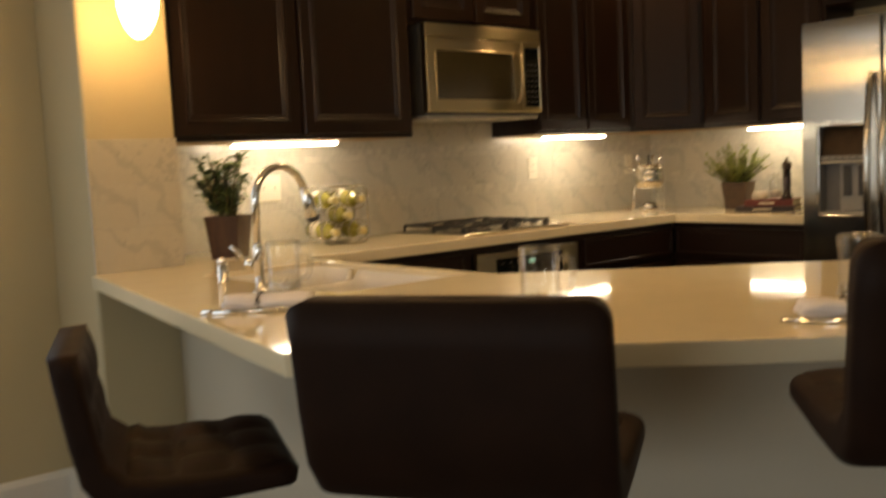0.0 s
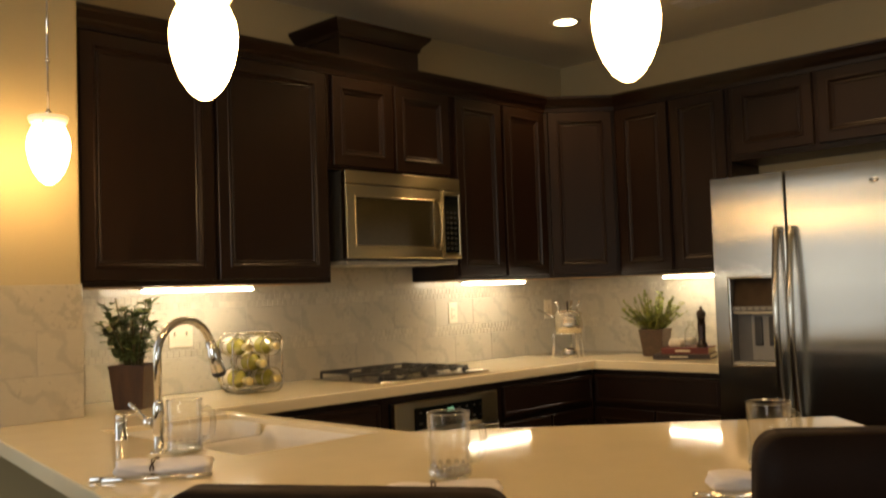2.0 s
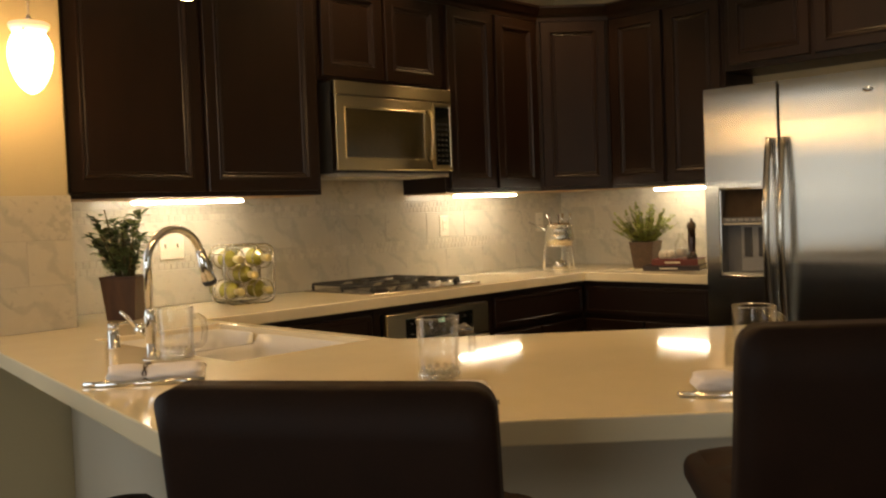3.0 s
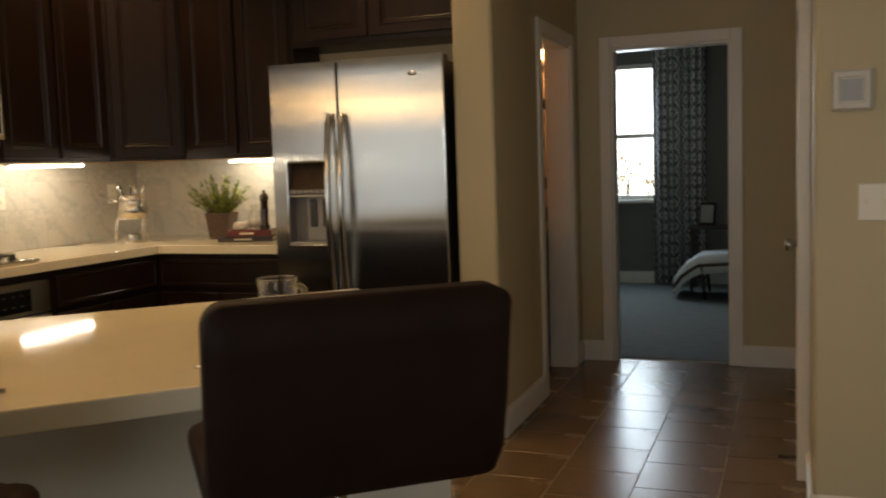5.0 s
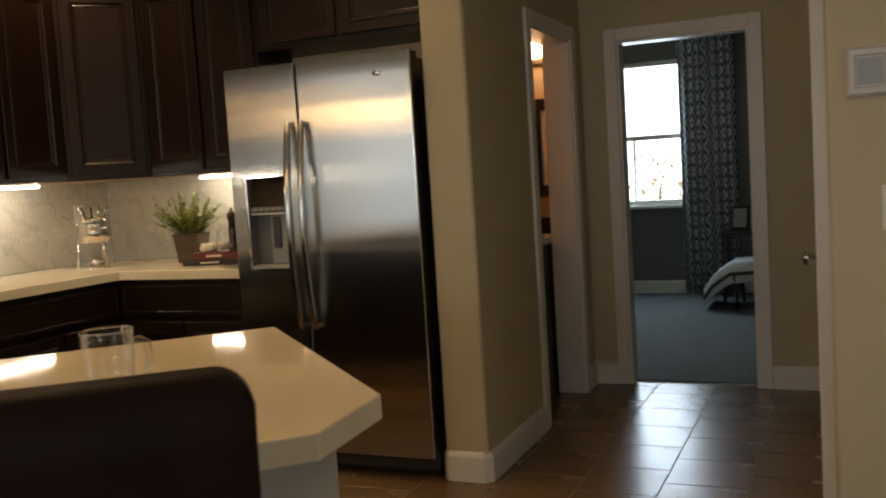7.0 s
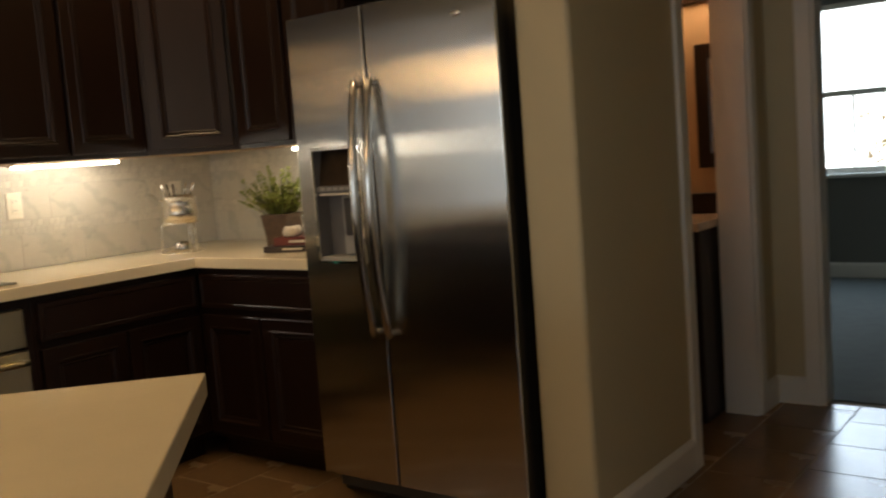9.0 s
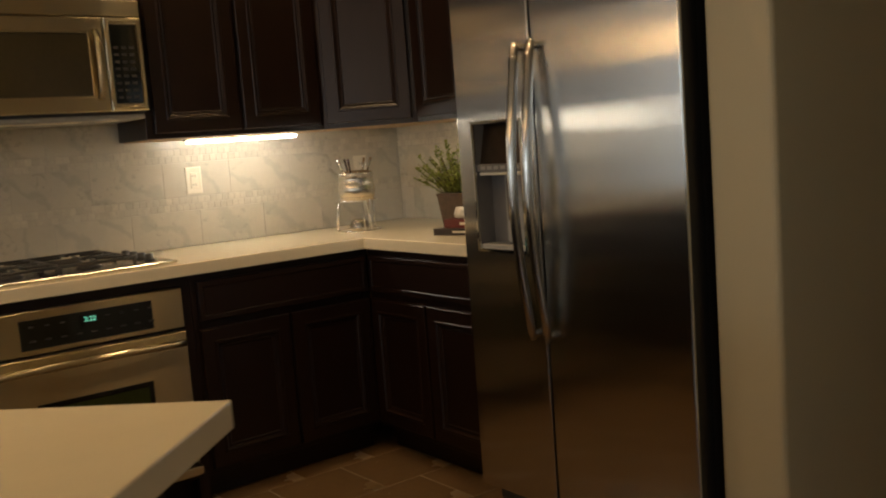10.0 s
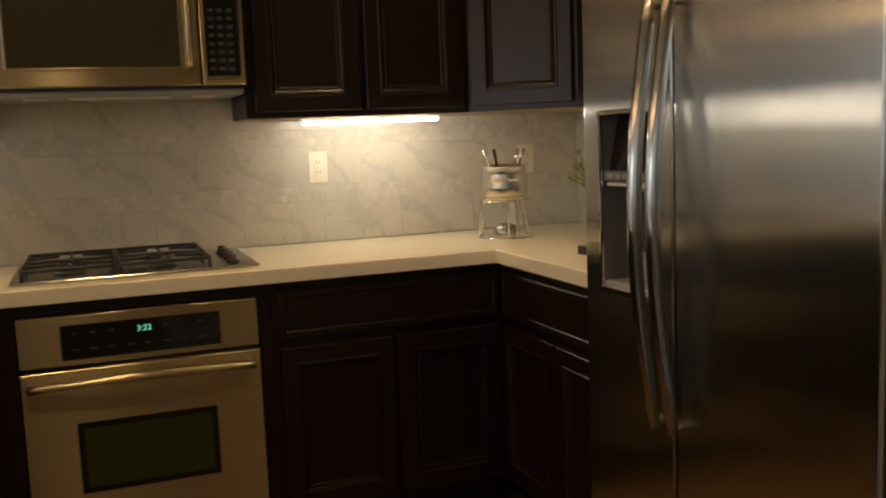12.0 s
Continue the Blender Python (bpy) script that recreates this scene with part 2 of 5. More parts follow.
M_SOIL = node_mat("soil", (0.045, 0.030, 0.018), 0.95, var=0.4, scale=60, bump=0.2)
M_LEAF = node_mat("dark_leaf", (0.125, 0.17, 0.06), 0.38, var=0.45, scale=18, fine=90, bump=0.02)
M_LEAF2 = node_mat("light_leaf", (0.25, 0.285, 0.05), 0.5, var=0.45, scale=25, fine=90, bump=0.02)
M_STEM = node_mat("stem", (0.10, 0.085, 0.035), 0.7, var=0.3, scale=30, bump=0.05)
M_LINEN = node_mat("grey_white_linen", (0.78, 0.75, 0.75), 0.9, var=0.08, scale=20, fine=500, bump=0.15)
M_WINE = node_mat("white_wine_glass", (0.30, 0.27, 0.055), 0.06, var=0.25, scale=14, bump=0.0, coat=0.6)
M_CORK = node_mat("foil_cap", (0.62, 0.52, 0.25), 0.35, 0.5, var=0.1, bump=0.0)
M_PAPER = node_mat("cream_label", (0.66, 0.60, 0.46), 0.7, var=0.05, scale=20, bump=0.01)
M_REDBOOK = node_mat("red_book_cloth", (0.13, 0.022, 0.016), 0.55, var=0.2, scale=20, fine=300, bump=0.05)
M_DARKBOOK = node_mat("dark_book_cloth", (0.028, 0.018, 0.016), 0.5, var=0.2, scale=20, fine=300, bump=0.05)
M_PAGES = node_mat("book_pages", (0.50, 0.43, 0.30), 0.85, var=0.12, scale=4, fine=220, bump=0.05, stretch=(1, 1, 60))
M_SHELL = node_mat("white_shell", (0.62, 0.56, 0.47), 0.5, var=0.2, scale=30, bump=0.06)
M_MILL = node_mat("dark_turned_wood", (0.035, 0.016, 0.010), 0.25, var=0.3, scale=10, bump=0.01, coat=0.4)
M_CLOCK = glow_mat("green_clock", (0.10, 1.0, 0.62), 0.8)
M_OVENGLASS = node_mat("oven_glass", (0.030, 0.042, 0.010), 0.10, var=0.2, scale=4, bump=0.0)
M_MWGLASS = node_mat("microwave_glass", (0.040, 0.032, 0.016), 0.10, var=0.15, scale=4, bump=0.0)
M_CUPBOARD_EDGE = node_mat("raw_maple_underside", (0.42, 0.27, 0.14), 0.55, var=0.1, scale=6, fine=60, bump=0.02, stretch=(1, 8, 8))
M_BATHWALL = node_mat("tan_paint", (0.52, 0.36, 0.22), 0.7, var=0.04, scale=2, fine=160, bump=0.02)
M_BATHTOP = node_mat("bath_stone", (0.62, 0.52, 0.42), 0.2, var=0.1, scale=12, bump=0.0)
M_MIRROR = node_mat("mirror", (0.85, 0.85, 0.85), 0.02, 1.0, var=0.0, bump=0.0)
M_OUTSIDE = glow_mat("bright_outdoors", (0.92, 0.97, 1.0), 4.5)
M_WHITECLOTH = node_mat("white_throw", (0.70, 0.71, 0.70), 0.9, var=0.06, scale=12, fine=300, bump=0.15)
M_SCONCE = glow_mat("lit_sconce_glass", (1.0, 0.64, 0.34), 18.0)
M_SHRUB = node_mat("sunlit_shrub", (0.54, 0.41, 0.23), 0.7, var=0.4, scale=8, fine=30, bump=0.0)


def curtain_mat():
    """Dark cloth with a woven pale pattern of nested diamonds."""
    m = node_mat("diamond_curtain", (0.05, 0.05, 0.048), 0.85, var=0.1, scale=20, fine=400, bump=0.1)
    nt = m.node_tree
    n, l = nt.nodes, nt.links
    b = n["Principled BSDF"]
    tc = n.new("ShaderNodeTexCoord")
    sep = n.new("ShaderNodeSeparateXYZ")
    l.new(tc.outputs["UV"], sep.inputs[0])

    def tri(sock, size):
        a = n.new("ShaderNodeMath")
        a.operation = "PINGPONG"
        a.inputs[1].default_value = size
        l.new(sock, a.inputs[0])
        d = n.new("ShaderNodeMath")
        d.operation = "DIVIDE"
        d.inputs[1].default_value = size
        l.new(a.outputs[0], d.inputs[0])
        return d.outputs[0]
    s = n.new("ShaderNodeMath")
    s.operation = "ADD"
    l.new(tri(sep.outputs[0], 0.075), s.inputs[0])
    l.new(tri(sep.outputs[1], 0.115), s.inputs[1])
    p = n.new("ShaderNodeMath")
    p.operation = "PINGPONG"
    p.inputs[1].default_value = 0.33
    l.new(s.outputs[0], p.inputs[0])
    g = n.new("ShaderNodeMath")
    g.operation = "GREATER_THAN"
    g.inputs[1].default_value = 0.17
    l.new(p.outputs[0], g.inputs[0])
    mx = n.new("ShaderNodeMixRGB")
    mx.inputs[1].default_value, mx.inputs[2].default_value = (0.045, 0.045, 0.042, 1), (0.72, 0.72, 0.69, 1)
    l.new(g.outputs[0], mx.inputs[0])
    l.new(mx.outputs[0], b.inputs["Base Color"])
    return m


M_CURTAIN = curtain_mat()

# ---- building blocks ----


def box(bm, x0, x1, y0, y1, z0, z1, bevel=0.0, seg=1):
    v = [bm.verts.new((x, y, z)) for x in (x0, x1) for y in (y0, y1) for z in (z0, z1)]
    fs = [bm.faces.new([v[i] for i in q]) for q in ((0, 1, 3, 2), (4, 6, 7, 5), (0, 4, 5, 1), (2, 3, 7, 6), (0, 2, 6, 4), (1, 5, 7, 3))]
    if bevel:
        es = {e for f in fs for e in f.edges}
        bmesh.ops.bevel(bm, geom=list(es), offset=bevel, segments=seg, profile=0.5, affect="EDGES")
    return bm


def lathe(bm, profile, x=0, y=0, seg=24):
    """A turned body: profile rows of (radius, z)."""
    rings = []
    for r, z in profile:
        rings.append([bm.verts.new((x + r * math.cos(2 * math.pi * k / seg), y + r * math.sin(2 * math.pi * k / seg), z)) for k in range(seg)])
    for a, b in zip(rings, rings[1:]):
        for k in range(seg):
            f = bm.faces.new((a[k], a[(k + 1) % seg], b[(k + 1) % seg], b[k]))
            f.smooth = True
    for ring, flip in ((rings[0], True), (rings[-1], False)):
        if ring and abs(profile[0 if flip else -1][0]) > 1e-4:
            bm.faces.new(ring[::-1] if flip else ring)
    bmesh.ops.remove_doubles(bm, verts=bm.verts, dist=1e-5)
    return bm


def tube(bm, pts, r, seg=8, cap=True):
    """A round rod along points; r is one radius or one for each point."""
    pts = [Vector(p) for p in pts]
    rr = r if isinstance(r, (list, tuple)) else [r] * len(pts)
    rings, up = [], None
    for i, p in enumerate(pts):
        d = (pts[min(i + 1, len(pts) - 1)] - pts[max(i - 1, 0)]).normalized()
        if up is None:
            up = Vector((0, 0, 1)) if abs(d.z) < 0.9 else Vector((1, 0, 0))
        side = d.cross(up).normalized()
        up = side.cross(d).normalized()
        rings.append([bm.verts.new(p + rr[i] * (math.cos(2 * math.pi * k / seg) * side + math.sin(2 * math.pi * k / seg) * up)) for k in range(seg)])
    for a, b in zip(rings, rings[1:]):
        for k in range(seg):
            f = bm.faces.new((a[k], a[(k + 1) % seg], b[(k + 1) % seg], b[k]))
            f.smooth = True
    if cap:
        bm.faces.new(rings[0][::-1])
        bm.faces.new(rings[-1])
    return bm


def prism(bm, outline, z0, z1, holes=()):
    """An upright slab of any outline, with holes through it."""
    loops = []
    for pts in (outline, *holes):
        vs = [bm.verts.new((x, y, z0)) for x, y in pts]
        loops += [bm.edges.new((vs[i], vs[(i + 1) % len(vs)])) for i in range(len(vs))]
    bmesh.ops.triangle_fill(bm, edges=loops, use_beauty=True)
    ret = bmesh.ops.extrude_face_region(bm, geom=list(bm.faces))
    bmesh.ops.translate(bm, verts=[g for g in ret["geom"] if isinstance(g, bmesh.types.BMVert)], vec=(0, 0, z1 - z0))
    bmesh.ops.recalc_face_normals(bm, faces=bm.faces)
    return bm


def mesh_of(name, bm):
    me = bpy.data.meshes.new(name)
    bmesh.ops.recalc_face_normals(bm, faces=bm.faces)
    bm.to_mesh(me)
    bm.free()
    return me


def part(name, bm, material, parent=None, label="", bevel=0.0):
    """Links a bmesh as one mesh object under a thing or a part."""
    me = mesh_of(name, bm)
    me.materials.append(material)
    ob = new(name, me)
    if parent:
        ob.parent = parent
    if label:
        ob["label"] = label
    if bevel:
        mod = ob.modifiers.new("bevel", "BEVEL")
        mod.width, mod.segments, mod.limit_method = bevel, 2, "ANGLE"
    return ob


def thing(name, label, category, group="", m=None):
    ob = new(name)
    ob.empty_display_size = 0.1
    if m:
        ob.matrix_world = m
    return tagged(ob, label, category, group)


def setting(name, bm, material, label, category):
    return tagged(part(name, bm, material), label, category, kind="structure")


def B(*a, **k):
    return box(bmesh.new(), *a, **k)


def sweep(bm, path, profile, closed=False):
    """A moulding along a plan polyline; profile rows of (out, z), out to the right of the way."""
    P = [Vector((x, y)) for x, y in path]
    n = len(P)
    normals = []
    for i in range(n):
        dirs = []
        if i > 0:
            dirs.append((P[i] - P[i - 1]).normalized())
        if i < n - 1:
            dirs.append((P[i + 1] - P[i]).normalized())
        ns = [Vector((d.y, -d.x)) for d in dirs]
        m = sum(ns, Vector((0, 0))).normalized()
        normals.append(m / max(0.3, m.dot(ns[0])))
    rows = [[bm.verts.new((*(p + o * nn), z)) for o, z in profile] for p, nn in zip(P, normals)]
    k = len(profile)
    for a, b in zip(rows, rows[1:]):
        for j in range(k):
            bm.faces.new((a[j], a[(j + 1) % k], b[(j + 1) % k], b[j]))
    bm.faces.new(rows[0][::-1])
    bm.faces.new(rows[-1])
    return bm


def nested(bm, x0, x1, z0, z1, rings):
    """A panel in the xz plane whose face steps in by rings of (inset, y), closed at the back by the first ring."""
    loops = []
    for ins, y in rings:
        loops.append([bm.verts.new(p) for p in ((x0 + ins, y, z0 + ins), (x1 - ins, y, z0 + ins), (x1 - ins, y, z1 - ins), (x0 + ins, y, z1 - ins))])
    for a, b in zip(loops, loops[1:]):
        for k in range(4):
            bm.faces.new((a[k], a[(k + 1) % 4], b[(k + 1) % 4], b[k]))
    bm.faces.new(loops[0][::-1])
    bm.faces.new(loops[-1])
    return bm


CT, CB = 0.912, 0.866        # worktop, top and underside
UB, UT = 1.372, 2.36         # wall cabinets, bottom and top
CEIL = 2.75
EW = 2.18                    # inner face of the kitchen's east wall
HALL = 3.28                  # hall end wall
SW = -3.90                  # hall south wall

# ---- the structure ----
floor = setting("floor", B(-6.6, HALL + 0.1, -7.9, 0.3, -0.12, -0.0022), M_FGROUT, "brown stone-look square floor tiles in running bond", "floor")
setting("ceiling", B(-6.6, 7.2, -7.9, 0.3, CEIL, CEIL + 0.12), M_CEIL, "smooth warm-white painted ceiling", "ceiling")
bm = B(-2.35, HALL, 0.0, 0.2, 0, CEIL)
# opening out of view, added to let the north fill light in
box(bm, -6.6, -4.45, 0.0, 0.2, 0, CEIL)
box(bm, -4.45, -2.35, 0.0, 0.2, 0, 0.6)
box(bm, -4.45, -2.35, 0.0, 0.2, 2.3, CEIL)
wall_north = setting("wall_north", bm, M_WALL, "beige painted wall behind the cooktop with marble splashback", "wall")
wall_east = setting("wall_east", B(EW, EW + 0.12, -2.392, 0.0, 0, CEIL), M_WALL, "beige painted wall behind the refrigerator", "wall")
wall_stub = setting("wall_stub", B(-1.57, -1.235, -0.42, 0.0, 0, CEIL, bevel=0.014, seg=3), M_WALL, "short beige wall end with bullnose corners beside the bar", "wall")
setting("wall_partition", B(1.46, 2.303, -2.585, -2.392, 0, CEIL, bevel=0.014, seg=3), M_WALL, "beige partition wall with bullnose corners beside the refrigerator", "wall")
bm = B(2.303, 3.03, -2.585, -2.44, 2.0, CEIL)
box(bm, 3.03, HALL, -2.585, -2.44, 0, CEIL)
setting("wall_hall_north", bm, M_WALL, "beige hall wall round the powder room doorway", "wall")
bm = B(HALL, HALL + 0.12, -2.795, 0.0, 0, CEIL)
box(bm, HALL, HALL + 0.12, -3.515, -2.795, 1.985, CEIL)
box(bm, HALL, HALL + 0.12, SW - 0.14, -3.515, 0, CEIL)
setting("wall_hall_end", bm, M_WALL, "beige hall end wall with an open doorway", "wall")
setting("wall_thermostat", B(0.70, 0.86, -7.9, SW - 0.03, 0, CEIL, bevel=0.014, seg=3), M_WALL, "beige painted wall with light switches", "wall")
bm = B(0.86, 1.27, SW - 0.14, SW - 0.03, 0, CEIL)
box(bm, 1.27, 2.03, SW - 0.14, SW, 2.04, CEIL)
box(bm, 2.03, HALL, SW - 0.14, SW, 0, CEIL)
setting("wall_hall_south", bm, M_WALL, "beige hall wall with a white door", "wall")
# the living room behind the camera
bm = B(-6.6, -6.5, -7.9, 0.2, 0, 0.75)
box(bm, -6.6, -6.5, -7.9, 0.2, 1.95, CEIL)
box(bm, -6.6, -6.5, -7.9, -5.4, 0.75, 1.95)
box(bm, -6.6, -6.5, -2.6, 0.2, 0.75, 1.95)
setting("wall_west", bm, M_WALL, "beige living room wall with a wide window opening", "wall")
bm = B(-6.6, 0.75, -7.9, -7.8, 0, 0.75)
box(bm, -6.6, 0.75, -7.9, -7.8, 2.25, CEIL)
box(bm, -6.6, -3.1, -7.9, -7.8, 0.75, 2.25)
box(bm, -1.3, 0.75, -7.9, -7.8, 0.75, 2.25)
setting("wall_south", bm, M_WALL, "beige living room wall with a window opening", "wall")
# unseen window; its sash and rail layout is made up to band the steel's reflections
w = setting("window_2", B(-6.50, -6.38, -5.46, -2.54, 0.705, 0.748), M_TRIM, "wide white living room window out of view, sashes added to band reflections", "window")
bm = bmesh.new()
for y0, y1, z0, z1 in ((-5.40, -5.35, 0.75, 1.95), (-2.65, -2.60, 0.75, 1.95), (-5.35, -2.65, 0.75, 0.80), (-5.35, -2.65, 1.91, 1.95), (-5.35, -2.65, 1.30, 1.35), (-4.03, -3.97, 0.80, 1.30)):
    box(bm, -6.42, -6.39, y0, y1, z0, z1)
part("window_frame", bm, M_TRIM, w)
# bedroom
setting("carpet", B(HALL + 0.1, 7.1, -5.2, -0.9, -0.1, 0.004), M_CARPET, "grey cut-pile bedroom carpet", "carpet")
bm = B(7.05, 7.17, -5.2, -0.9, 0, 0.87)
box(bm, 7.05, 7.17, -5.2, -0.9, 2.25, CEIL)
box(bm, 7.05, 7.17, -5.2, -2.62, 0.87, 2.25)
box(bm, 7.05, 7.17, -1.55, -0.9, 0.87, 2.25)
setting("wall_bedroom_east", bm, M_BEDWALL, "grey bedroom wall with a window", "wall")
setting("wall_bedroom_north", B(HALL + 0.12, 7.17, -0.9, -0.78, 0, CEIL), M_BEDWALL, "grey bedroom wall", "wall")
setting("wall_bedroom_south", B(HALL + 0.12, 7.17, -5.32, -5.2, 0, CEIL), M_BEDWALL, "grey bedroom wall", "wall")
bm = B(0.86, HALL + 0.12, -5.32, -5.2, 0, CEIL)
setting("wall_closet", bm, M_WALL, "beige closet wall", "wall")

# baseboards, casings and the hall door
BASE = [(0.0, 0.0), (0.016, 0.0), (0.016, 0.105), (0.011, 0.118), (0.004, 0.128), (0.0, 0.128)]
for path in ([(1.48, -2.392), (1.46, -2.412), (1.46, -2.565), (1.48, -2.585), (2.235, -2.585)], [(3.10, -2.585), (HALL, -2.585), (HALL, -2.725)],
             [(HALL, -3.585), (HALL, SW), (2.10, SW)], [(1.20, SW - 0.03), (0.72, SW - 0.03), (0.70, SW - 0.05), (0.70, -7.7)],
             [(-6.5, 0.0), (-1.57, 0.0), (-1.57, -0.40), (-1.55, -0.42), (-1.29, -0.42)], [(7.05, -0.9), (7.05, -5.2)]):
    setting("baseboard", sweep(bmesh.new(), path, BASE), M_TRIM, "white painted baseboard", "baseboard")
CASE = 0.07


def casing(name, along, fixed, out, a0, a1, top, label):
    """Three boards round an opening; along is the axis it runs on, fixed the wall's face, out the way it stands proud."""
    bm = bmesh.new()
    f0, f1 = sorted((fixed, fixed + out))
    for b0, b1, z0, z1 in ((a0 - CASE, a0, 0, top + CASE), (a1, a1 + CASE, 0, top + CASE), (a0, a1, top, top + CASE)):
        if along == "x":
            box(bm, b0, b1, f0, f1, z0, z1, bevel=0.004)
        else:
            box(bm, f0, f1, b0, b1, z0, z1, bevel=0.004)
    return setting(name, bm, M_TRIM, label, "door casing")


casing("trim_bath", "x", -2.585, -0.018, 2.305, 3.03, 1.99, "white painted door casing")
casing("trim_bedroom", "y", HALL, -0.018, -3.515, -2.795, 1.985, "white painted door casing of an open doorway")
casing("trim_hall_door", "x", SW - 0.03, 0.05, 1.27, 2.03, 2.04, "white painted door casing")
for x0, x1, y0, y1, z0, z1 in ((2.303, 2.318, -2.587, -2.435, 0, 1.99), (3.015, 3.03, -2.587, -2.435, 0, 1.99), (2.318, 3.015, -2.587, -2.435, 1.975, 1.99),
                               (HALL - 0.002, HALL + 0.122, -2.81, -2.795, 0, 1.985), (HALL - 0.002, HALL + 0.122, -3.515, -3.50, 0, 1.985), (HALL - 0.002, HALL + 0.122, -3.50, -2.81, 1.97, 1.985)):
    setting("trim_jamb", B(x0, x1, y0, y1, z0, z1), M_TRIM, "white painted door jamb", "door jamb")
door = setting("door_1", nested(bmesh.new(), 1.275, 2.025, 0.012, 2.035, [(0, SW - 0.045), (0, SW - 0.006)]), M_TRIM, "closed white panel door in the hall", "door")
for z0, z1 in ((0.2, 0.95), (1.05, 1.9)):
    part("door_panel", nested(bmesh.new(), 1.38, 1.92, z0, z1, [(0.0, SW - 0.006), (0.0, SW - 0.001), (0.02, SW + 0.003), (0.04, SW - 0.002)]), M_TRIM, door)
bm = lathe(bmesh.new(), [(0.0, 0.0), (0.026, 0.0), (0.028, 0.006), (0.012, 0.01), (0.011, 0.03), (0.02, 0.036), (0.027, 0.05), (0.024, 0.064), (0.0, 0.068)], seg=16)
bm.transform(pose(1.335, SW, 0.93, -90, 0, 0))
part("door_knob", bm, M_STEELH, door, "satin nickel door knob")
for z in (0.25, 0.98, 1.80):
    part("hinge", B(1.262, 1.282, SW, SW + 0.022, z - 0.045, z + 0.045, bevel=0.003), M_BRONZE, door, "dark metal hinge")
bm = tube(bmesh.new(), [(1.22, SW + 0.015, 0.09), (1.22, SW + 0.075, 0.09)], 0.005)
tube(bm, [(1.22, SW + 0.075, 0.09), (1.22, SW + 0.09, 0.09)], 0.010)
tagged(part("door_stop", bm, M_BRONZE), "small metal door stop on the baseboard", "door stop")

# ---- worktop and cabinets ----
outline = [(-1.585, -0.425), (-1.888, -2.213), (-0.872, -3.229), (-0.63, -3.212), (0.022, -2.560), (-0.855, -1.70), (-0.855, -0.655), (1.505, -0.655), (1.505, -1.44),
           (EW - 0.012, -1.44), (EW - 0.012, -0.012), (-1.233, -0.012), (-1.233, -0.425)]
SX0, SX1, SY0, SY1 = -1.36, -0.905, -1.62, -0.83
worktop = part("worktop", prism(bmesh.new(), outline, CB, CT, [[(SX0, SY0), (SX1, SY0), (SX1, SY1), (SX0, SY1)]]), M_QUARTZ, bevel=0.004)
tagged(worktop, "glossy cream quartz worktop running round the kitchen and bar", "worktop")

DOOR_RINGS = [(0, 0.0), (0, -0.017), (0.003, -0.020), (0.049, -0.020), (0.052, -0.0230), (0.058, -0.0230), (0.062, -0.016), (0.069, -0.0115), (0.074, -0.0135), (0.077, -0.0125), (0.080, -0.009)]
DRAWER_RINGS = [(0, 0.0), (0, -0.017), (0.004, -0.020), (0.020, -0.020), (0.024, -0.0165), (0.034, -0.0165)]


def cabinet(name, label, group, m, w, d, h, doors=(), drawers=(), toe=False, under=None, face=None):
    """A cabinet unit standing at the pose m; its front lies on y = 0 and it runs back to y = d."""
    ob = thing(name, label, "cabinet", group, m)
    bm = B(0, w, 0.0, d, 0.10 if toe else 0, h, bevel=0.0015)
    if toe:
        box(bm, 0, w, 0.07, d, 0, 0.10)
    part("body", bm, M_WOOD, ob)
    for x0, x1, z0, z1 in doors:
        part("door", nested(bmesh.new(), x0, x1, z0, z1, DOOR_RINGS), M_WOOD, ob)
    for x0, x1, z0, z1 in drawers:
        part("drawer_front", nested(bmesh.new(), x0, x1, z0, z1, DRAWER_RINGS), M_WOOD, ob)
    if under:
        part("underside", B(0.012, w - 0.012, 0.03, d - 0.01, -0.003, 0.0), M_CUPBOARD_EDGE, ob, "unfinished maple underside")
    return ob


H = UT - UB
WALLS = "dark kitchen wall cabinets"
cabinet("wall_cabinet", "tall espresso wood wall cabinet with two doors above the counter", WALLS, pose(-1.226, -0.33, UB), 1.188, 0.318, H,
        [(0.025, 0.582, 0.02, H - 0.03), (0.602, 1.166, 0.02, H - 0.03)], under=True)
cabinet("wall_cabinet", "short espresso wood cabinet with two doors above the microwave", WALLS, pose(-0.036, -0.33, 1.89), 0.804, 0.318, UT - 1.89,
        [(0.02, 0.390, 0.02, UT - 1.89 - 0.03), (0.410, 0.784, 0.02, UT - 1.89 - 0.03)])
cabinet("wall_cabinet", "tall espresso wood wall cabinet with two doors beside the microwave", WALLS, pose(0.77, -0.33, UB), 0.79, 0.318, H,
        [(0.03, 0.39, 0.02, H - 0.03), (0.41, 0.765, 0.02, H - 0.03)], under=True)
ob = thing("corner_cabinet", "espresso wood corner wall cabinet with one diagonal raised panel door", "cabinet", WALLS)
part("body", prism(bmesh.new(), [(1.562, -0.012), (1.562, -0.33), (1.852, -0.62), (EW - 0.012, -0.62), (EW - 0.012, -0.012)], UB, UT), M_WOOD, ob)
part("underside", prism(bmesh.new(), [(1.58, -0.03), (1.58, -0.32), (1.845, -0.60), (EW - 0.03, -0.60), (EW - 0.03, -0.03)], UB - 0.003, UB), M_CUPBOARD_EDGE, ob, "unfinished maple underside")
bm = nested(bmesh.new(), 0.02, 0.39, 0.02, H - 0.03, DOOR_RINGS)
bm.transform(pose(1.562, -0.33, UB, 0, 0, -45))
part("door", bm, M_WOOD, ob)
